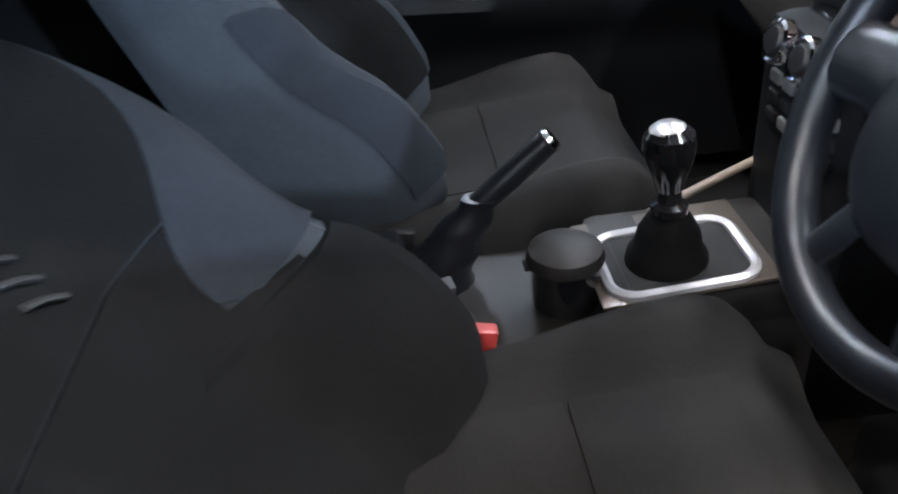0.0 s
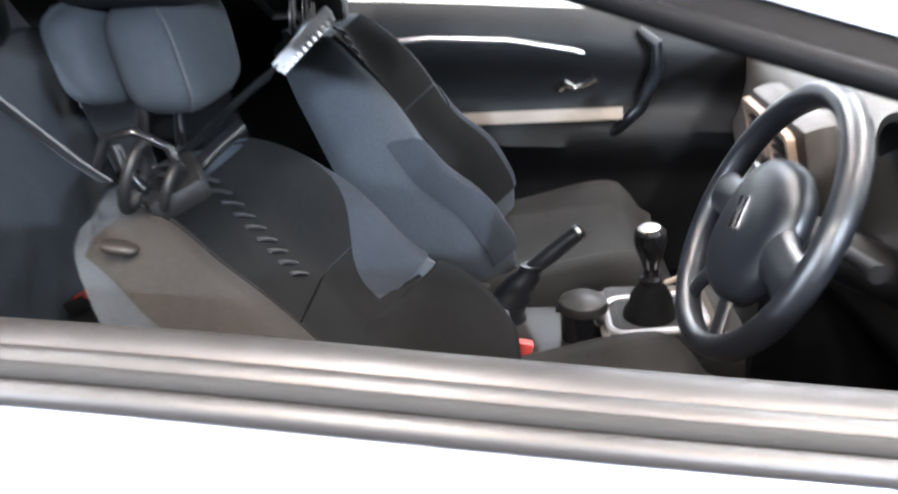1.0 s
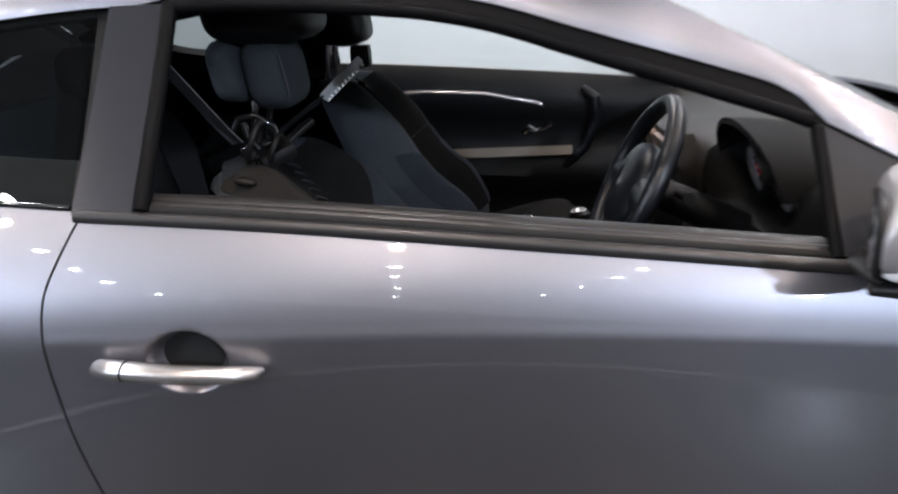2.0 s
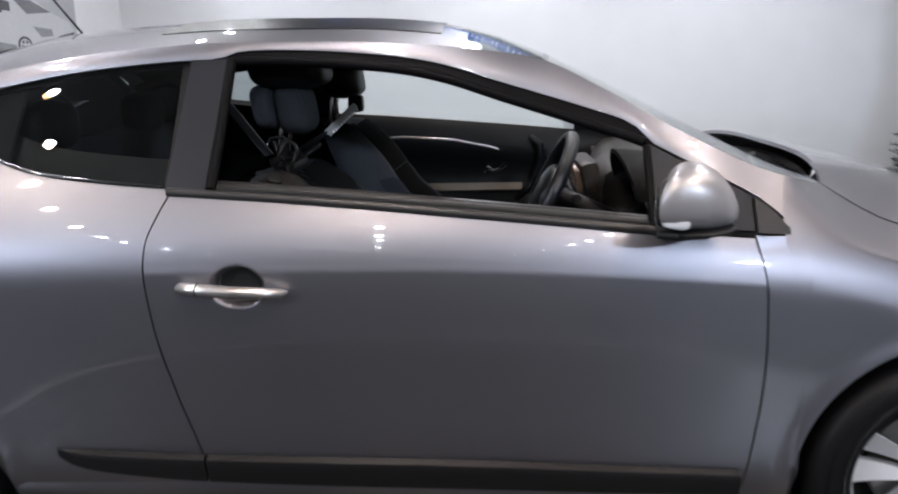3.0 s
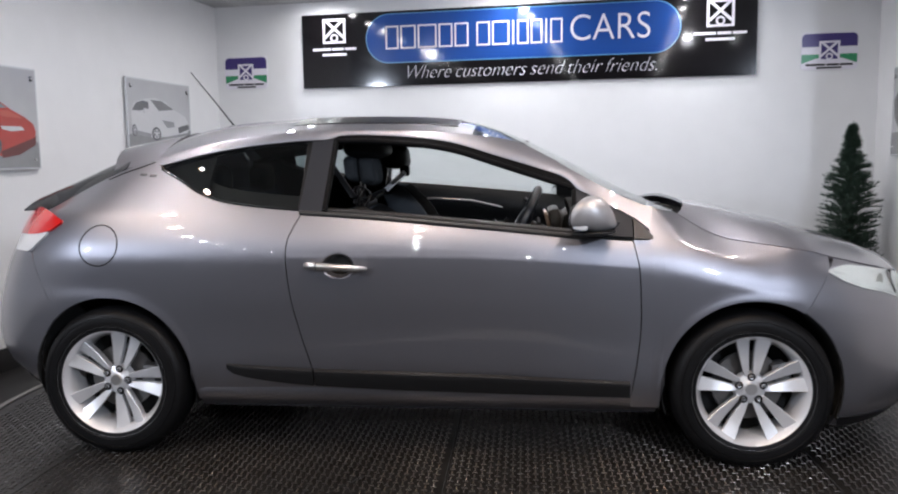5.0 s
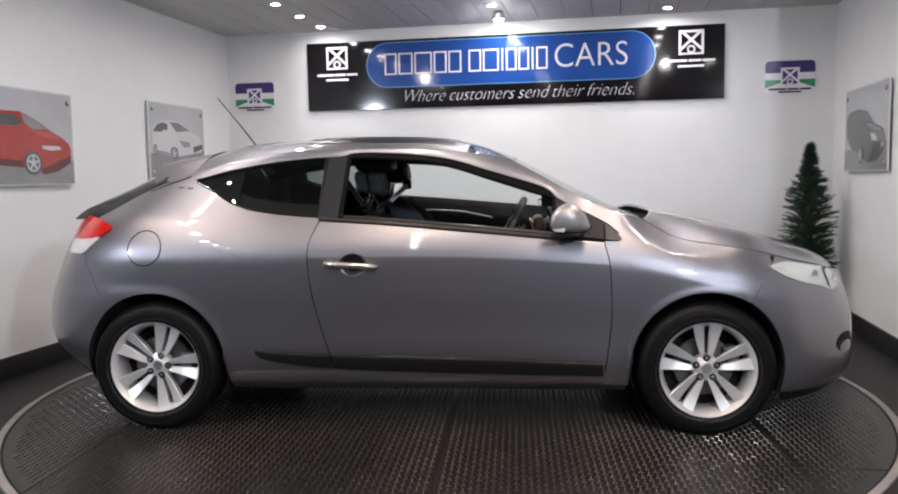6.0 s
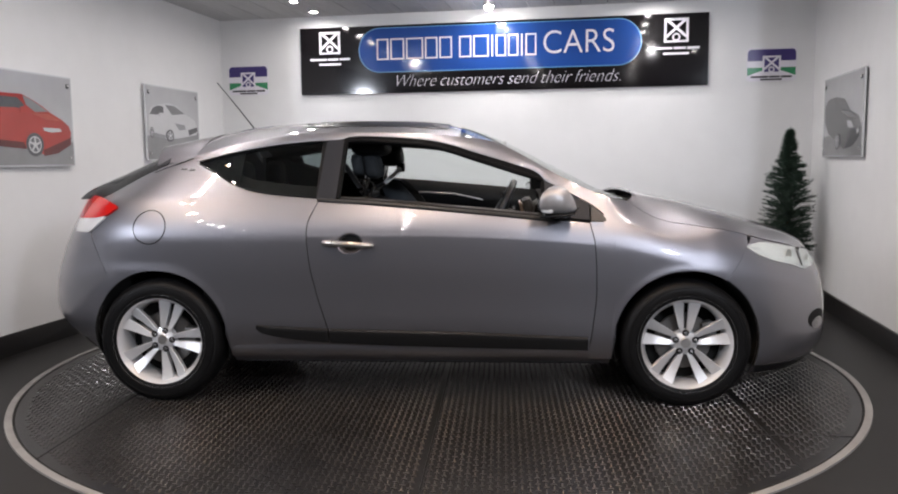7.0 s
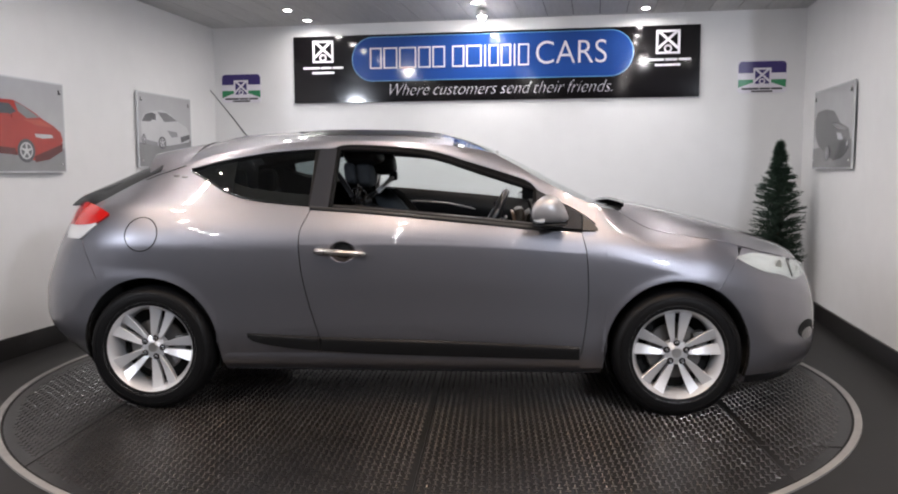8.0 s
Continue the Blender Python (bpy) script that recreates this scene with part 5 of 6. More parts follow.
sheet("door_card", card_grid(), CARD, car, "dark moulded door lining", 0.03)
sheet("door_card", mirrored(card_grid(0.062)), CARD, car, "dark moulded door lining", 0.03, flip=True)
for s in (-1, 1):
    def inside(x, z, off):
        return (x, s * (abs(flank(x, z)[1]) - off), z)
    # warm light on the far door's top edge is put into its tan colour
    tube("card_top", [(x, s * (abs(flank(x, belt(x))[1]) - 0.055), belt(x) + (0.066 if s > 0 else 0.002)) for x in spread(-0.40, 0.62, 26)], 0.022, TAN if s > 0 else SEAL, car, "padded door top edge", seg=12, flat=0.55)
    if s < 0:
        continue
    tube("card_trim", [inside(x, z, 0.128) for x, z in ((-0.24, 1.000), (-0.10, 1.004), (0.10, 0.990), (0.26, 0.955), (0.36, 0.925), (0.43, 0.898))], 0.006, SATIN, car, "curved satin trim line", seg=8)
    sheet("card_strip", [[inside(x, z, 0.152 + 0.01 * smooth((0.80 - z) / 0.03)) for z in spread(0.770, 0.800, 4)] for x in spread(-0.05, 0.39, 12)], TAN, car, "warm grey armrest strip", 0.02, flip=s > 0)
    tube("pull_grip", [inside(x, z, o) for x, z, o in ((0.425, 0.995, 0.105), (0.462, 0.968, 0.150), (0.470, 0.90, 0.168), (0.435, 0.80, 0.168), (0.37, 0.735, 0.155), (0.32, 0.705, 0.12))], [0.012, 0.017, 0.017, 0.017, 0.015, 0.010], LEATHER, car, "curved door pull", seg=12)
    ellipsoid("release_cup", (0.28, s * (abs(flank(0.28, 0.86)[1]) - 0.112), 0.862), (0.062, 0.012, 0.026), GLOSS_BLACK, car, "gloss black release recess", 2.6)
    tube("release_lever", [inside(x, z, 0.132) for x, z in ((0.228, 0.850), (0.245, 0.868), (0.268, 0.852), (0.300, 0.862), (0.322, 0.878))], [0.016, 0.015, 0.009, 0.011, 0.014], CHROME, car, "chrome door release lever", seg=8)

# far side door glass, raised
for ob in [sheet("door_window", [[(p[0], -p[1] - 0.012, p[2]) for p in (side_point(x, lerp(belt(x) - 0.004, min(window_top(x), rail_z(x) - 0.012), v)) for v in spread(0, 1, 8))] for x in spread(-0.39, 0.64, 24)], CLEAR, car, "raised clear door glass", 0.004)]:
    ob.visible_shadow = False


# dashboard
def dash_grid(ys):
    rows = []
    for y in ys:
        bow = 0.10 * (abs(y) / 0.72) ** 2.2
        hood = 0.006 * math.exp(-((y + 0.375) / 0.15) ** 4)
        mid = 0.03 * math.exp(-(y / 0.16) ** 4)
        cave = 0.13 * math.exp(-((y + 0.375) / 0.165) ** 6)
        rows.append([(0.985, y, 0.965), (0.86, y, 0.985 + 0.4 * hood), (0.74 + bow * 0.4 + 0.4 * cave, y, 0.993 + hood - 0.5 * cave), (0.655 + bow * 0.7 - mid + 0.9 * cave, y, 0.985 + hood - 0.6 * cave), (0.615 + bow * 0.8 - mid + cave, y, 0.958 + hood - 0.5 * cave),
                     (0.607 + bow * 0.8 - mid + 0.9 * cave, y, 0.915 - 0.2 * cave), (0.610 + bow * 0.8 - mid, y, 0.86), (0.600 + bow * 0.8 - mid, y, 0.80), (0.585 + bow * 0.8 - mid, y, 0.76), (0.66 + bow * 0.8, y, 0.66), (0.80, y, 0.60)])
    return rows


# one dashboard in two colours: lit passenger side warm, shaded driver side dark
sheet("dashboard", dash_grid(spread(-0.165, 0.72, 26)), DASH, car, "warm grey moulded dashboard", 0.02, angle=60)
sheet("driver_panel", dash_grid(spread(-0.72, -0.168, 17)), HOOD, car, "driver side of dashboard, shade put into a darker colour", 0.02, angle=60)


def hood_grid():
    rows = []
    for a in spread(0.02, math.pi - 0.02, 25):
        s = math.sin(a) ** 0.75
        lip = (0.640 - 0.035 * s, -0.375 - 0.195 * math.cos(a), 0.935 + 0.112 * s)
        rows.append([(lerp(lip[0], 0.93, q), lip[1] * (1 - 0.06 * q) , lerp(lip[2], 0.975, q ** 1.7)) for q in spread(0, 1, 10)])
    return rows


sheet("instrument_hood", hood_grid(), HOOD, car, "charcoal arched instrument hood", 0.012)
bm = bmesh.new()
box(bm, 0.0, 0.06, -0.150, 0.150, -0.075, 0.10, 0.025)
part("centre_fascia", bm, DASH, car, "warm grey fascia round the vents", at=pose(0.556, 0.005, 0.890, 0, -14, 0))
bm = bmesh.new()
box(bm, 0.50, 0.98, -0.125, 0.125, 0.40, 0.86, 0.03)
part("centre_console_tower", bm, CARD, car, "dark centre console tower")


def vent(x, y, z, w, h, tilt):
    root = new("air_vent")
    root.parent = car
    root.matrix_basis = pose(x, y, z, 0, tilt, 0)
    out = rounded(w, h, 0.012, 4)
    inn = rounded(w - 0.026, h - 0.026, 0.006, 4)
    bm = bmesh.new()
    rings = [[bm.verts.new((dx, a, b)) for a, b in o] for dx, o in ((0.0, out), (-0.012, out), (-0.012, inn), (0.012, inn))]
    for r0, r1 in zip(rings, rings[1:]):
        for i in range(len(r0)):
            j = (i + 1) % len(r0)
            bm.faces.new((r0[i], r0[j], r1[j], r1[i]))
    part("vent_bezel", bm, BEZEL, root, "warm satin surround")
    block("vent_back", (0.006, w - 0.02, h - 0.02), SHADOW_BLACK, root, at=pose(0.012, 0, 0), bevel=0.001)
    for i in range(4):
        block("vent_slat", (0.016, w - 0.028, 0.004), BLACK, root, at=pose(-0.002, 0, lerp(-h * 0.3, h * 0.3, i / 3), 0, 20, 0), bevel=0.001)
    return root


vent(0.540, -0.062, 0.935, 0.120, 0.085, -14)
vent(0.540, 0.072, 0.935, 0.120, 0.085, -14)
vent(0.690, 0.640, 0.925, 0.10, 0.075, -14)
block("stereo_panel", (0.02, 0.19, 0.075), GLOSS_BLACK, car, "gloss black control panel", pose(0.556, 0.0, 0.828, 0, -14, 0), 0.006)
for k in range(3):
    lathe("control_knob", [(0.001, 0.018), (0.015, 0.017), (0.018, 0.013), (0.019, 0.0)], BLACK, car, "black rotary knob", at=pose(0.500, -0.063 + 0.063 * k, 0.834, 0, -74, 0), seg=24)
    lathe("knob_ring", [(0.0195, 0.0), (0.0195, 0.012), (0.0225, 0.014), (0.0255, 0.011), (0.0262, 0.0)], CHROME, car, "chrome knob ring", at=pose(0.499, -0.063 + 0.063 * k, 0.834, 0, -74, 0), seg=24)
for k in range(5):
    for z, mat in ((0.792, SATIN), (0.768, BLACK), (0.744, SATIN if k % 2 else BLACK)):
        block("console_button", (0.008, 0.026, 0.015), mat, car, at=pose(0.499, -0.066 + 0.033 * k, z), bevel=0.003)
tube("console_trim", [(0.56, 0.115, 0.678), (0.47, 0.115, 0.640), (0.36, 0.112, 0.592)], 0.006, TAN, car, "slim warm grey edge trim", seg=8)


# instruments
def build_cluster():
    root = new("instrument_cluster")
    root.parent = car
    root.matrix_basis = pose(0.700, -0.375, 0.948, 0, -14, 0)
    block("cluster_face", (0.02, 0.30, 0.11), GLOSS_BLACK, root, bevel=0.02)
    for y in (-0.085, 0.085):
        lathe("dial_ring", [(0.044, 0.0), (0.045, 0.012), (0.049, 0.012), (0.050, 0.0)], SATIN, root, at=pose(-0.011, y, 0, 0, -90, 0), seg=32)
        for i in range(12):
            a = math.radians(220 - 260 * i / 11)
            block("dial_mark", (0.002, 0.002, 0.010), SIGN_WHITE, root, at=pose(-0.012, y - 0.037 * math.cos(a), 0.037 * math.sin(a), math.degrees(a) - 90, 0, 0), bevel=0.0)
        block("dial_needle", (0.003, 0.003, 0.034), RED_LENS, root, at=pose(-0.014, y + 0.010, -0.008, -50, 0, 0), bevel=0.0005)
    return root


build_cluster()


def build_steering_wheel():
    root = new("steering_wheel")
    root.parent = car
    root.matrix_basis = pose(0.412, -0.388, 0.947, 0, 26 - 90, 0)
    # local z points at the driver, local x up the wheel, local y to the car's left
    n = 64
    tube("rim", [(0.167 * math.cos(a), 0.167 * math.sin(a), 0.0) for a in spread(0, 2 * math.pi * (n - 1) / n, n)], 0.0165, LEATHER, root, "dark leather rim", closed=True, seg=14, flat=1.12)
    ellipsoid("airbag_cover", (-0.014, 0, -0.004), (0.094, 0.090, 0.034), LEATHER, root, "smooth dark airbag boss", 2.5)
    lathe("column_shroud", [(0.028, -0.03), (0.032, -0.06), (0.036, -0.24)], CARD, root, seg=24)
    for a, w in ((90 + 6, 0.040), (-90 - 6, 0.040), (180 - 24, 0.020), (180 + 24, 0.020)):
        r = radians(a)
        d = Vector((math.cos(r), math.sin(r), 0))
        tube("spoke", [d * 0.055 + Vector((0, 0, 0.0)), d * 0.115 + Vector((0, 0, 0.002)), d * 0.160], [w, w * 0.72, w * 0.8], LEATHER, root, seg=12, flat=0.45)
    bm = bmesh.new()
    for k in (-1, 1):
        vs = box(bm, -0.021, 0.021, k * 0.008 - 0.0045, k * 0.008 + 0.0045, 0.0, 0.004)
        bmesh.ops.rotate(bm, verts=vs, cent=(0, 0, 0), matrix=Matrix.Rotation(0.35, 3, "Z"))
    part("emblem", bm, CHROME, root, "small chrome emblem", at=pose(0.0, 0, 0.0285))
    for s in (-1, 1):
        tube("column_stalk", [(0.02, s * 0.05, -0.075), (0.035, s * 0.16, -0.065)], [0.008, 0.011], CARD, root, seg=8)
    return root


build_steering_wheel()
lathe("key_barrel", [(0.001, 0.01), (0.014, 0.012), (0.018, 0.0), (0.02, -0.03)], CHROME, car, "chrome switch barrel", at=pose(0.60, -0.545, 0.80, 0, -75, 0), seg=20)

# tunnel console
bm = bmesh.new()
box(bm, -0.42, 0.60, -0.105, 0.105, 0.27, 0.575, 0.025)
box(bm, 0.270, 0.60, -0.100, 0.100, 0.54, 0.617, 0.02)
part("tunnel_console", bm, TUNNEL, car, "grey plastic centre tunnel console")
bm = bmesh.new()
outer, inner = rounded(0.180, 0.140, 0.035, 6), rounded(0.158, 0.118, 0.026, 6)
rings = [[bm.verts.new((a, b, z)) for a, b in o] for z, o in ((0.0, outer), (0.010, outer), (0.014, rounded(0.170, 0.130, 0.031, 6)), (0.010, inner), (0.0, inner))]
for r0, r1 in zip(rings, rings[1:]):
    for i in range(len(r0)):
        j = (i + 1) % len(r0)
        bm.faces.new((r0[i], r0[j], r1[j], r1[i]))
part("gear_surround", bm, surface("bright_silver_plastic", (0.50, 0.50, 0.52), 0.28, 0.4, coat=0.6), car, "bright silver gear lever surround", at=pose(0.355, -0.028, 0.614, 0, -4, 0))
# added plate: warm light on the grey console, put into its colour
block("console_plate", (0.205, 0.178, 0.004), surface("warm_lit_console", (0.075, 0.062, 0.050), 0.36, 0.2, grain=0.1), car, "grey console round the gear lever, warm light put into colour", pose(0.357, -0.010, 0.6165, 0, -4, 0), 0.0015)
block("gaiter_well", (0.154, 0.114, 0.003), SHADOW_BLACK, car, at=pose(0.355, -0.028, 0.6200, 0, -4, 0), bevel=0.001)
lathe("gear_gaiter", [(0.050, 0.0), (0.047, 0.016), (0.040, 0.026), (0.036, 0.046), (0.026, 0.064), (0.018, 0.072)], surface("gaiter_black", (0.0022, 0.0022, 0.0023), 0.8, spec=0.1, bump=0.3, bump_scale=300), car, "black soft gear gaiter", at=pose(0.347, -0.030, 0.614), seg=24)
lathe("gear_collar", [(0.016, 0.0), (0.021, 0.003), (0.021, 0.012), (0.014, 0.016), (0.012, 0.034)], GLOSS_BLACK, car, at=pose(0.345, -0.032, 0.684), seg=24)
lathe("gear_knob", [(0.011, 0.0), (0.015, 0.003), (0.018, 0.016), (0.0255, 0.038), (0.0295, 0.056), (0.0275, 0.071), (0.019, 0.079), (0.001, 0.080)], GLOSS_BLACK, car, "glossy dark gear knob", at=pose(0.345, -0.030, 0.712, 0, -4, 0), seg=28)
lathe("knob_cap", [(0.001, 0.004), (0.015, 0.003), (0.020, -0.001)], SATIN, car, "bright knob cap", at=pose(0.338, -0.030, 0.7905, 0, -6, 0), seg=24)

lathe("ashtray_cup", [(0.001, 0.0), (0.036, 0.0), (0.040, 0.004), (0.042, 0.055), (0.044, 0.062)], GLOSS_BLACK, car, "black lidded ashtray cup", at=pose(0.226, -0.030, 0.574), seg=32)
lathe("ashtray_lid", [(0.045, 0.0), (0.046, 0.006), (0.043, 0.016), (0.030, 0.024), (0.012, 0.027), (0.001, 0.0275)], TUNNEL, car, "grey domed lid", at=pose(0.226, -0.030, 0.636), seg=32)
block("lid_tab", (0.02, 0.02, 0.006), BLACK, car, at=pose(0.186, -0.032, 0.636), bevel=0.002)
block("lighter_socket", (0.026, 0.026, 0.008), PIPING, car, "small pale switch", pose(0.080, -0.060, 0.640, 0, 0, 10), 0.003)
tube("handbrake_lever", [(0.075, 0.045, 0.625), (0.13, 0.045, 0.675), (0.175, 0.046, 0.712), (0.222, 0.047, 0.752)], [0.015, 0.0145, 0.0165, 0.0155], LEATHER, car, "leather-grip handbrake lever", seg=14)
lathe("handbrake_button", [(0.014, 0.0), (0.0165, 0.004), (0.013, 0.010), (0.001, 0.011)], CHROME, car, "chrome release button", at=pose(0.221, 0.047, 0.751, 0, 50, 0), seg=18)
rings = []
for t in spread(0, 1, 9):
    w, c = lerp(0.052, 0.019, t ** 0.8) + 0.004 * math.cos(t * 18), Vector((lerp(0.06, 0.14, t), 0.044, lerp(0.575, 0.690, t)))
    rings.append([(c.x + w * 1.15 * math.cos(a), c.y + w * 0.8 * math.sin(a), c.z) for a in spread(0, 2 * math.pi * 19 / 20, 20)])
loft("handbrake_gaiter", rings, LEATHER, car, "creased dark handbrake gaiter")
block("armrest_pocket", (0.20, 0.10, 0.05), LEATHER, car, "folded soft console cover", pose(-0.06, 0.04, 0.600, 0, -8, 0), 0.016)
for y, x in ((-0.112, 0.110), (0.112, 0.03)):
    block("belt_buckle", (0.042, 0.020, 0.040), BUCKLE_RED if y < 0 else BLACK, car, "seat belt release button", pose(x, y, 0.598, 0, 12, 0), 0.005)
    block("buckle_stalk", (0.050, 0.026, 0.10), BLACK, car, at=pose(x - 0.006, y, 0.535, 0, 12, 0), bevel=0.006)


# seat belts, guide and loop
def strap(name, pts, width, mat, label="", across=(0, 1, 0)):
    c = Vector(across).normalized()
    rows = [[tuple(Vector(p) - c * width / 2), tuple(Vector(p)), tuple(Vector(p) + c * width / 2)] for p in pts]
    return sheet(name, rows, mat, car, label, 0.0025)


strap("seat_belt", [(-0.445, -0.615, 1.262), (-0.40, -0.59, 1.19), (-0.352, -0.55, 1.105), (-0.335, -0.53, 1.075)], 0.040, BELT, "grey woven shoulder belt", (0.72, -0.65, 0.2))
strap("seat_belt", [(-0.288, -0.010, 1.084), (-0.292, -0.12, 1.082), (-0.292, -0.24, 1.078), (-0.296, -0.36, 1.070), (-0.302, -0.46, 1.062)], 0.030, BLACK, "black woven belt web", (0.6, 0, 0.8))
def build_guide():
    root = new("belt_guide")
    root.parent = car
    root.matrix_basis = pose(-0.234, 0.0, 1.1325, 0, -41.5, 0)
    bright = surface("bright_guide_plastic", (0.82, 0.82, 0.84), 0.2, 0.2, coat=1.0)
    block("guide_bar", (0.137, 0.020, 0.021), bright, root, "bright silver guide bar", bevel=0.006)
    for i in range(11):
        block("guide_tooth", (0.007, 0.022, 0.010), bright, root, at=pose(lerp(-0.060, 0.060, i / 10), 0, -0.0125), bevel=0.0015)
    return root


build_guide()
for pts, r in ((((-0.36, -0.50, 1.075), (-0.335, -0.505, 1.118), (-0.305, -0.50, 1.122), (-0.275, -0.49, 1.10), (-0.268, -0.48, 1.062), (-0.285, -0.48, 1.045)), 0.006),
               (((-0.325, -0.51, 1.110), (-0.318, -0.515, 1.085), (-0.300, -0.515, 1.060)), 0.007),
               (((-0.35, -0.46, 1.05), (-0.31, -0.47, 1.062), (-0.27, -0.45, 1.055), (-0.25, -0.40, 1.075), (-0.235, -0.36, 1.085)), 0.010),
               (((-0.34, -0.49, 1.050), (-0.30, -0.50, 1.040), (-0.262, -0.46, 1.046)), 0.009)):
    tube("belt_loop", pts, r, GLOSS_BLACK, car, "tangled black belt guide", seg=8)
block("guide_mount", (0.05, 0.05, 0.055), BLACK, car, at=pose(-0.190, 0.05, 1.180), bevel=0.012)
for c, r in (((-0.305, -0.520, 1.075), 0.036), ((-0.275, -0.500, 1.055), 0.026)):
    tube("belt_loop", [Vector(c) + Vector((0.4 * r * math.sin(a), r * 0.75 * math.cos(a), r * math.sin(a))) for a in spread(0, 2 * math.pi * 23 / 24, 24)], 0.006, BLACK, car, "black belt guide loop", closed=True, seg=8)
block("guide_foot", (0.07, 0.09, 0.03), BLACK, car, at=pose(-0.285, -0.47, 1.048, 10, -20, 25), bevel=0.010)

for y in (0.11, -0.16):
    block("rear_buckle", (0.040, 0.022, 0.016), BUCKLE_RED, car, "red rear belt release button", pose(-0.80, y, 0.612, 0, -25, 0), 0.004)
    block("rear_buckle_body", (0.055, 0.028, 0.030), BLACK, car, at=pose(-0.815, y, 0.594, 0, -25, 0), bevel=0.006)

# interior mirror
ellipsoid("rear_view_mirror", (0.420, 0.02, 1.285), (0.018, 0.115, 0.034), BLACK, car, "black interior mirror", 3.0, (0, -8, -12))
ellipsoid("mirror_pane", (0.405, 0.017, 1.283), (0.006, 0.106, 0.028), CHROME, car, "mirror glass", 3.0, (0, -8, -12))
tube("mirror_stem", [(0.425, 0.02, 1.29), (0.44, 0.02, 1.325)], 0.010, BLACK, car, seg=8)

# cowl between windscreen and bonnet
sheet("cowl", [[(x + 0.0 - 0.13 * q * q * 0.8, q * 0.66, z - 0.05 * q * q) for q in spread(-1, 1, 21)] for x, z in ((1.02, 1.012), (1.07, 0.985), (1.13, 0.985), (1.17, 1.00))], BLACK, car, "black ribbed scuttle panel", 0.006)
for i in range(24):
    q = lerp(-0.9, 0.9, i / 23)
    block("cowl_rib", (0.10, 0.006, 0.012), BLACK, car, at=pose(1.09 - 0.104 * q * q, q * 0.66, 0.995 - 0.05 * q * q), bevel=0.002)
tube("wiper", [(1.06, -0.15, 1.015), (0.97, -0.40, 1.032), (0.93, -0.62, 1.010)], 0.008, BLACK, car, "black wiper arm", seg=8)

# ---- pictures and tree ----
PRINT_GREY = surface("picture_backdrop", (0.42, 0.42, 0.43), 0.25, grain=0.08, scale=5, coat=0.4)
PRINT_FLOOR = surface("picture_floor", (0.22, 0.22, 0.225), 0.25, grain=0.15, scale=9, coat=0.4)
PRINT_RED = surface("picture_red", (0.36, 0.035, 0.025), 0.25, grain=0.1, scale=12, coat=0.4)
PRINT_WHITE = surface("picture_white", (0.52, 0.52, 0.53), 0.25, grain=0.06, coat=0.4)
PRINT_DARK = surface("picture_dark", (0.085, 0.085, 0.09), 0.25, grain=0.15, coat=0.4)
PRINT_GLASS = surface("picture_window_grey", (0.13, 0.13, 0.14), 0.2, coat=0.4)
FRAME_EDGE = surface("clear_panel_edge", (0.62, 0.63, 0.65), 0.2, coat=0.6)

# each print: flat shapes of a car seen from the front corner, in metres from the panel's middle
RED_PRINT = (("body", ((-0.42, 0.12), (-0.30, 0.155), (-0.05, 0.16), (0.05, 0.13), (0.15, 0.09), (0.23, 0.05), (0.34, 0.01), (0.41, -0.03), (0.43, -0.08), (0.41, -0.13), (0.30, -0.19), (0.14, -0.23), (-0.03, -0.19), (-0.44, -0.16))),
             ("shade", ((0.13, -0.20), (0.41, -0.115), (0.43, -0.10), (0.42, -0.16), (0.28, -0.22), (0.14, -0.24))),
             ("shade", ((-0.44, -0.13), (-0.05, -0.15), (-0.03, -0.195), (-0.44, -0.17))),
             ("glass", ((-0.04, 0.15), (0.04, 0.13), (0.13, 0.09), (0.20, 0.06), (0.07, 0.05), (-0.01, 0.09))),
             ("dark", ((-0.38, 0.11), (-0.28, 0.135), (-0.09, 0.135), (-0.03, 0.09), (-0.03, 0.06), (-0.10, 0.07), (-0.38, 0.06))),
             ("light", ((0.14, -0.05), (0.31, -0.05), (0.33, -0.07), (0.22, -0.08), (0.15, -0.07))),
             ("shine", ((0.03, 0.04), (0.20, 0.045), (0.33, 0.0), (0.17, 0.005))),
             ("body", ((-0.07, 0.075), (-0.02, 0.085), (0.0, 0.06), (-0.02, 0.035), (-0.07, 0.04))))
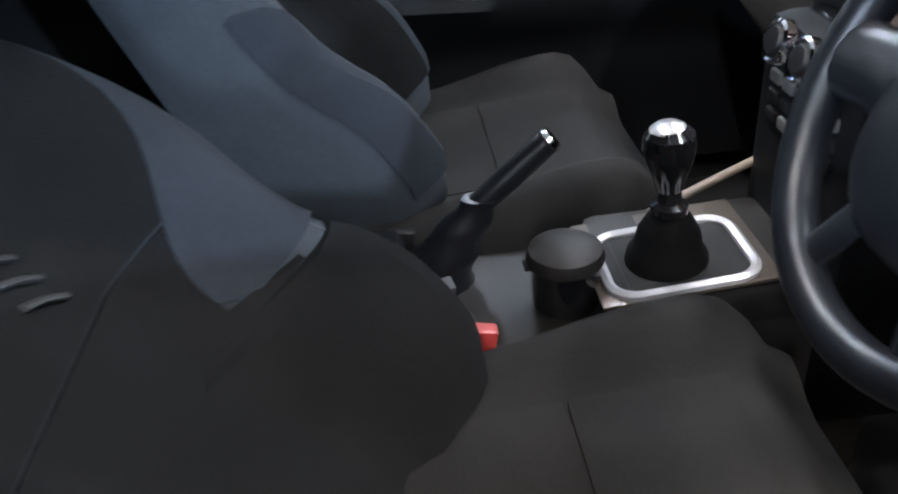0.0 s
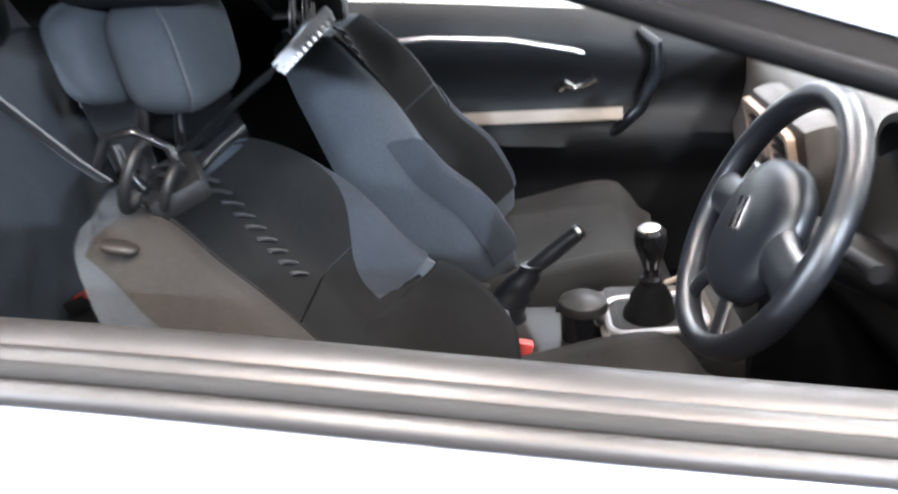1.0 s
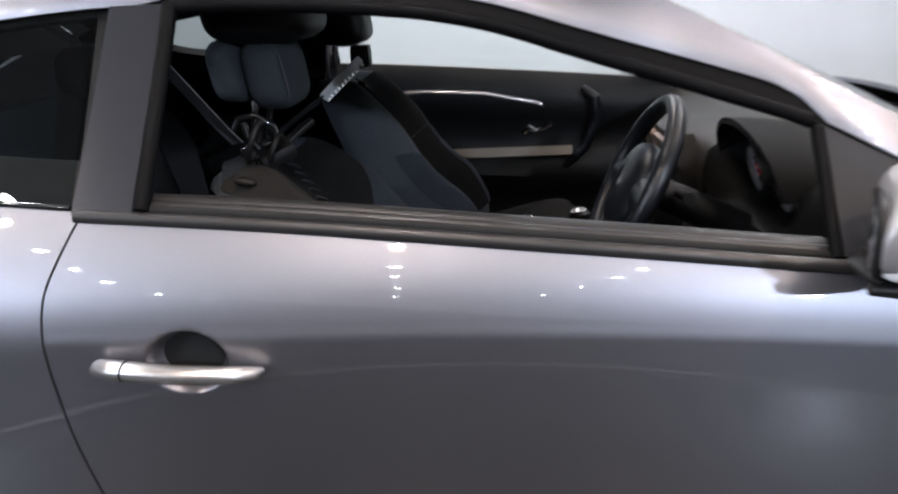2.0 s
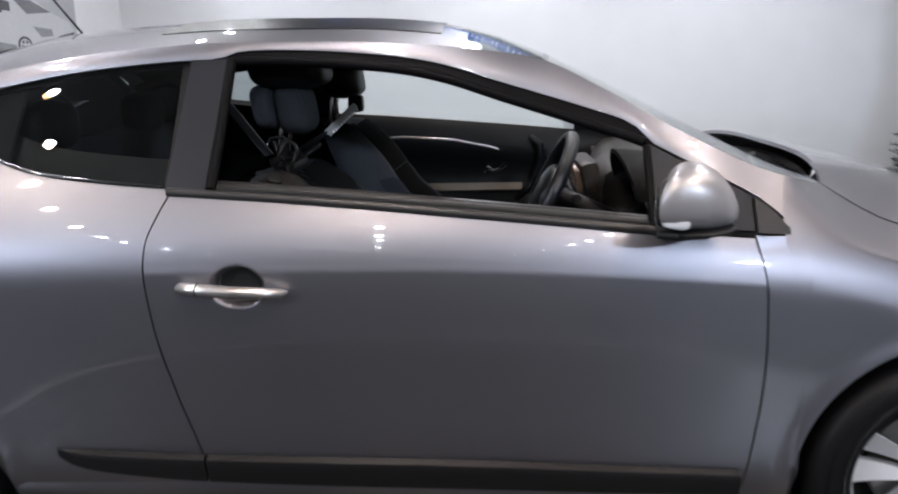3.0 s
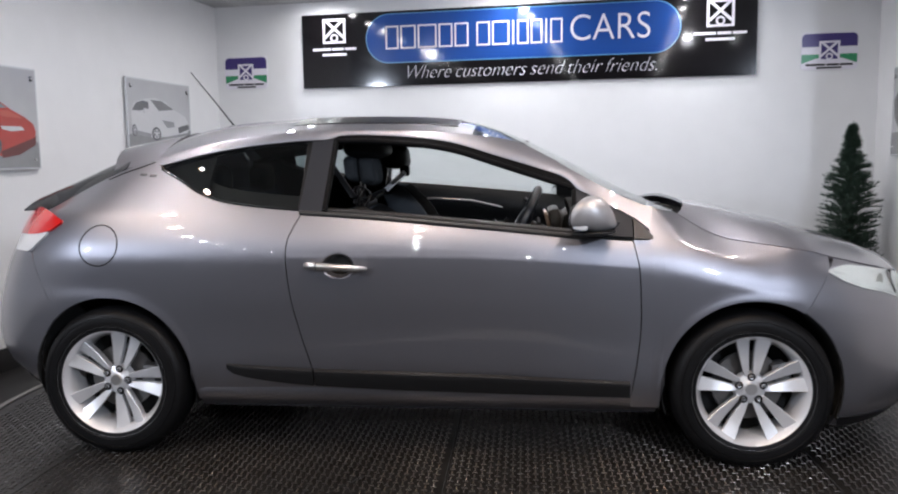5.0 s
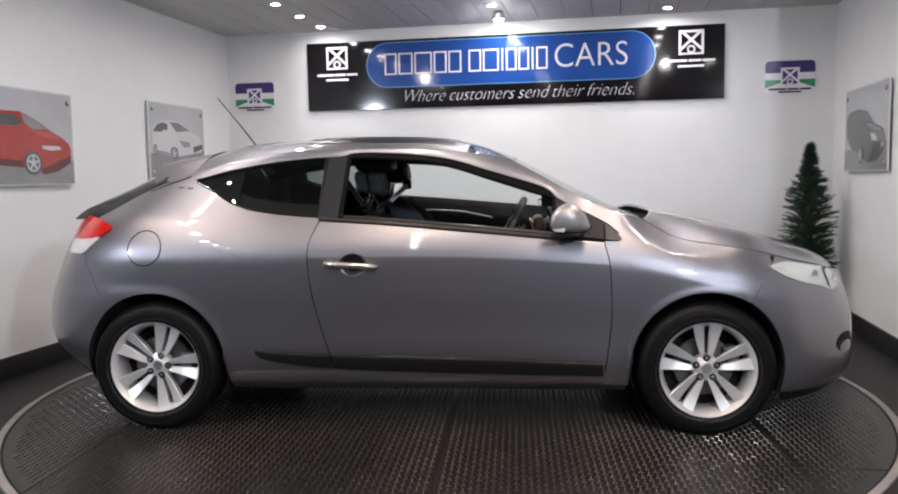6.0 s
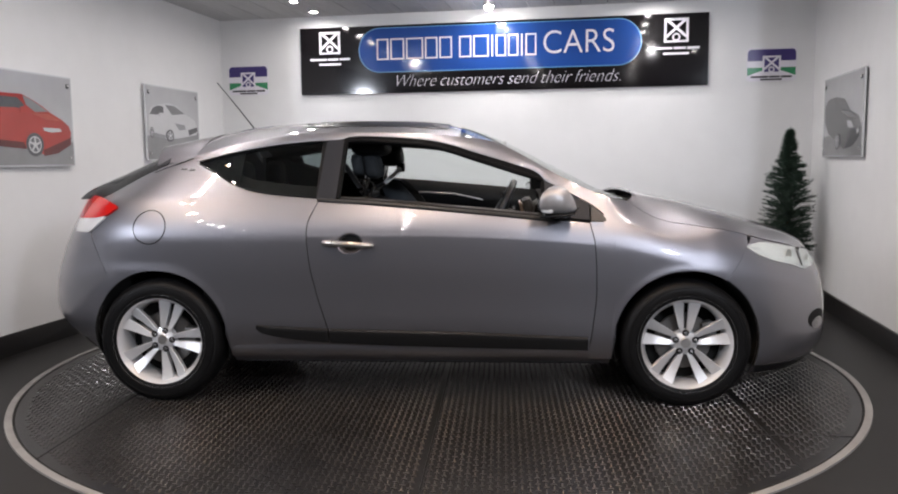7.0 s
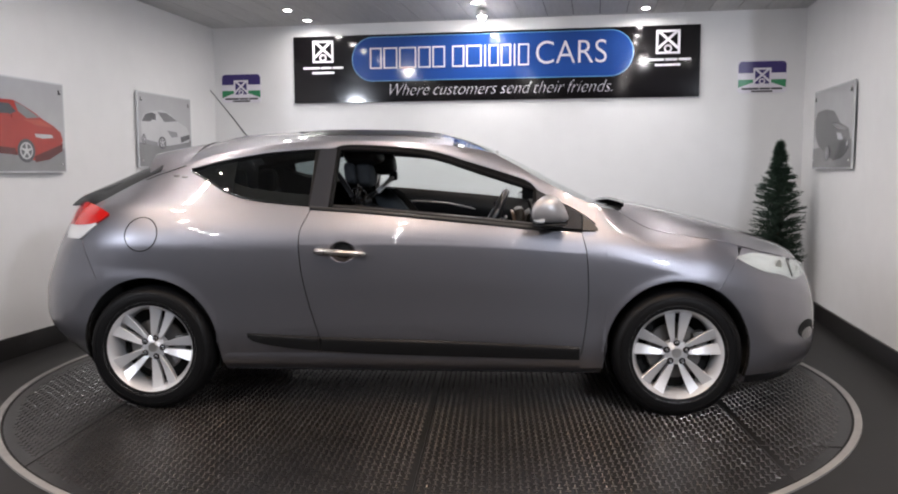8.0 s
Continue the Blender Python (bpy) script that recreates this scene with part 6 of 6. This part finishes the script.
WHITE_PRINT = (("body", ((-0.40, 0.07), (-0.36, 0.13), (-0.24, 0.16), (-0.08, 0.18), (0.06, 0.16), (0.19, 0.10), (0.36, 0.05), (0.41, -0.01), (0.39, -0.08), (0.23, -0.10), (0.06, -0.12), (-0.15, -0.13), (-0.34, -0.11), (-0.40, -0.08))),
               ("dark", ((-0.39, 0.07), (-0.33, 0.13), (-0.24, 0.15), (-0.17, 0.14), (-0.17, 0.09), (-0.29, 0.07))),
               ("glass", ((-0.14, 0.16), (0.01, 0.16), (0.19, 0.10), (-0.03, 0.08))),
               ("shade", ((-0.38, -0.075), (-0.15, -0.10), (-0.15, -0.13), (-0.34, -0.115))),
               ("shade", ((0.01, 0.01), (0.18, 0.0), (0.19, -0.04), (0.08, -0.05))),
               ("dark", ((0.24, -0.04), (0.40, -0.01), (0.41, -0.05), (0.25, -0.09))),
               ("body", ((-0.24, 0.09), (-0.19, 0.09), (-0.18, 0.06), (-0.23, 0.055))))
DARK_PRINT = (("body", ((-0.47, 0.08), (-0.38, 0.14), (-0.17, 0.15), (0.06, 0.12), (0.21, 0.03), (0.42, -0.02), (0.47, -0.09), (0.44, -0.17), (0.30, -0.23), (0.09, -0.25), (-0.03, -0.22), (-0.15, -0.18), (-0.34, -0.13), (-0.45, -0.04))),
              ("glass", ((-0.08, 0.11), (0.09, 0.10), (0.21, 0.03), (-0.01, 0.06))),
              ("glass", ((-0.40, 0.08), (-0.33, 0.115), (-0.18, 0.12), (-0.12, 0.06), (-0.30, 0.05))),
              ("shine", ((0.0, 0.035), (0.20, 0.02), (0.38, -0.03), (0.16, -0.015))),
              ("light", ((0.14, -0.04), (0.25, -0.05), (0.31, -0.10), (0.18, -0.095))),
              ("light", ((0.38, -0.12), (0.43, -0.11), (0.43, -0.14), (0.39, -0.15))))


def wall_picture(at, w, h, shapes, inks, wheels, horizon, label):
    """A clear wall panel with a printed photograph of a parked car, as plain flat shapes."""
    root = tagged(new("wall_picture"), label, "picture", "pictures on the side walls")
    root.matrix_world = at
    part("panel", plate_of(rounded(w, h, 0.006, 2), 0.018, 0.030), FRAME_EDGE, root, "clear acrylic panel")
    part("backdrop", plate_of(rounded(w - 0.02, h - 0.02, 0.004, 2), 0.030, 0.0315), PRINT_GREY, root)
    part("printed_floor", plate_of([(-w / 2 + 0.01, -h / 2 + 0.01), (w / 2 - 0.01, -h / 2 + 0.01), (w / 2 - 0.01, horizon + 0.02), (-w / 2 + 0.01, horizon - 0.03)], 0.0315, 0.0325), PRINT_FLOOR, root)
    for k, (ink, pts) in enumerate(shapes):
        bm = plate_of([(max(-w / 2 + 0.012, min(w / 2 - 0.012, x)), y) for x, y in pts], 0.0325, 0.0333 + 0.0003 * k)
        part("printed_" + ink, bm, inks[ink], root)
    for x, y, rx, ry in wheels:
        for f, z, ink in ((1.0, 0.0358, PRINT_DARK), (0.72, 0.0364, inks["light"]), (0.60, 0.0370, PRINT_GLASS), (0.22, 0.0376, inks["light"])):
            disc = lathe("printed_wheel", [(0.001, 0.0006), (ry * f, 0.0006), (ry * f, 0.0)], ink, root, at=pose(x, y, z), seg=28)
            for vert in disc.data.vertices:
                vert.co.x *= rx / ry
        for a in spread(0, 288, 5):
            block("printed_spoke", (rx * 0.16, ry * 0.56, 0.0006), inks["light"], root, at=pose(x, y, 0.0375) @ Matrix.Diagonal((rx / ry, 1, 1, 1)) @ pose(0, 0, 0, 0, 0, a) @ pose(0, ry * 0.38, 0), bevel=0)
    for x in (-w / 2 + 0.05, w / 2 - 0.05):
        for y in (-h / 2 + 0.06, h / 2 - 0.06):
            lathe("standoff", [(0.009, 0.0), (0.009, 0.036), (0.007, 0.040), (0.001, 0.040)], SATIN if y > 0 else SATIN, root, at=pose(x, y, 0), seg=14)
            if y > 0:
                block("standoff_clip", (0.022, 0.03, 0.004), BLACK, root, at=pose(x, y - 0.004, 0.036), bevel=0.001)
    return root


def on_west(v, z):
    return ROOM @ pose(U0, v, z, 90, 0, 90)


def on_east(v, z):
    return ROOM @ pose(U1, v, z, 90, 0, -90)


PRINT_SHINE = surface("picture_red_light", (0.44, 0.075, 0.05), 0.25, grain=0.1, coat=0.4)
PRINT_DEEP = surface("picture_red_shade", (0.10, 0.014, 0.012), 0.25, grain=0.2, coat=0.4)
PRINT_SHADE = surface("picture_pale_shade", (0.26, 0.26, 0.27), 0.25, grain=0.15, scale=30, coat=0.4)
PRINT_SOFT = surface("picture_charcoal_light", (0.17, 0.17, 0.175), 0.25, grain=0.2, scale=30, coat=0.4)
RED_INKS = {"body": PRINT_RED, "shade": PRINT_DEEP, "glass": PRINT_FLOOR, "dark": PRINT_DARK, "light": PRINT_WHITE, "shine": PRINT_SHINE}
WHITE_INKS = {"body": PRINT_WHITE, "shade": PRINT_SHADE, "glass": PRINT_SOFT, "dark": PRINT_DARK, "light": PRINT_WHITE}
DARK_INKS = {"body": PRINT_DARK, "glass": PRINT_GLASS, "shine": PRINT_SOFT, "light": PRINT_GREY}
wall_picture(on_west(0.00, 1.512), 0.92, 0.62, RED_PRINT, RED_INKS, ((0.05, -0.165, 0.085, 0.078), (-0.36, -0.15, 0.05, 0.066)), -0.16, "wide clear wall panel with photograph of red car")
wall_picture(on_west(1.843, 1.556), 0.89, 0.63, WHITE_PRINT, WHITE_INKS, ((-0.08, -0.10, 0.062, 0.052), (-0.37, -0.08, 0.03, 0.045)), -0.08, "clear wall panel with grey photograph of white car")
wall_picture(on_east(1.855, 1.530), 1.02, 0.62, DARK_PRINT, DARK_INKS, ((-0.09, -0.19, 0.075, 0.06),), -0.12, "clear wall panel with grey photograph of dark car")

NEEDLE = surface("dark_green_needles", (0.026, 0.052, 0.034), 0.7, grain=0.4, scale=25)
BARK = surface("brown_bark", (0.09, 0.06, 0.04), 0.9, grain=0.3)


def build_tree():
    root = tagged(new("conifer_tree"), "slim artificial green conifer tree in a pot", "tree")
    root.location = (2.79, 2.06, 0)
    rng = random.Random(11)
    lathe("pot", [(0.001, 0.0), (0.12, 0.0), (0.13, 0.02), (0.155, 0.24), (0.165, 0.25), (0.155, 0.26), (0.14, 0.22), (0.001, 0.21)], surface("brown_pot", (0.10, 0.06, 0.04), 0.7, grain=0.2), root, "plain round pot", seg=28)
    tube("trunk", [(0, 0, 0.2), (0.005, 0, 0.8), (0, 0.004, 1.42)], [0.022, 0.014, 0.004], BARK, root, seg=8)
    crown_reach = curve((0, 0.20), (0.22, 0.225), (0.42, 0.225), (0.6, 0.175), (0.78, 0.085), (0.9, 0.045), (1, 0.012))
    verts, faces = [], []

    def needle(p, d, length, wide):
        d = d.normalized()
        s = d.cross(Vector((rng.uniform(-1, 1), rng.uniform(-1, 1), rng.uniform(-1, 1)))).normalized() * wide
        k = len(verts)
        verts.extend([p - s, p + s, p + d * length])
        faces.append((k, k + 1, k + 2))
    for i in range(760):
        t = rng.random() ** 1.25
        z = lerp(0.30, 1.43, t)
        reach = crown_reach(t) * rng.uniform(0.55, 1.06)
        a = rng.uniform(0, 2 * math.pi)
        out = Vector((math.cos(a), math.sin(a), rng.uniform(0.25, 0.75)))
        base = Vector((0, 0, z))
        for j in range(20):
            f = (j + rng.random()) / 20
            p = base + out * reach * f + Vector((0, 0, -0.05 * f * f * reach / 0.3))
            for _ in range(4):
                d = out.normalized() * 0.9 + Vector((rng.uniform(-1, 1), rng.uniform(-1, 1), rng.uniform(-0.5, 0.9)))
                needle(p, d, rng.uniform(0.022, 0.045), 0.0022)
    me = bpy.data.meshes.new("crown")
    me.from_pydata([tuple(v) for v in verts], [], faces)
    me.materials.append(NEEDLE)
    put("crown", me, root, "dense dark green needles")
    tube("leader", [(0, 0, 1.38), (0.004, 0, 1.475)], [0.008, 0.002], NEEDLE, root, seg=6)
    return root


build_tree()


# ---- what belongs to a door, a lamp, the dashboard or the console hangs from it ----
def side_of(ob):
    ys = [(ob.matrix_basis @ v.co).y for v in ob.data.vertices]
    return 1 if sum(ys) > 0 else -1


def nest(owner, names, sided=True):
    parts = [o for o in car.children if o.type == "MESH"]
    owners = [o for o in parts if o.name.split(".")[0] == owner]
    for ob in parts:
        if ob.name.split(".")[0] in names:
            home = [o for o in owners if not sided or side_of(o) == side_of(ob)]
            if home:
                ob.parent = home[0]


nest("door_skin", ("handle_bar", "handle_joint", "door_card", "card_top", "card_trim", "card_strip", "pull_grip", "release_cup", "release_lever", "sail_panel", "sail_backing", "door_frame", "mirror_shell",
                   "mirror_base", "mirror_foot", "mirror_arm", "mirror_indicator", "mirror_bezel", "mirror_glass", "door_window", "window_seal", "glass_slot"))
nest("headlamp_housing", ("headlamp", "lamp_bowl", "lamp_divider"))
nest("front_bumper", ("lower_lip", "fog_recess", "fog_lamp", "lower_grille"))
nest("rear_bumper", ("rear_valance",))
nest("rear_quarter", ("quarter_window", "quarter_trim", "tail_lamp", "reversing_lamp", "fuel_flap_edge", "badge_bar", "quarter_lining"))
nest("dashboard", ("instrument_hood", "driver_panel", "centre_fascia", "stereo_panel", "control_knob", "knob_ring", "console_button"), False)
nest("tunnel_console", ("gear_surround", "console_plate", "gaiter_well", "gear_gaiter", "gear_collar", "gear_knob", "knob_cap", "ashtray_cup", "ashtray_lid", "lid_tab", "lighter_socket", "handbrake_lever", "handbrake_button", "handbrake_gaiter", "armrest_pocket", "console_trim"), False)
nest("roof", ("sunroof", "aerial_base", "aerial", "roof_spoiler", "spoiler_joint", "roof_lining"), False)
nest("cowl", ("cowl_rib", "wiper"), False)
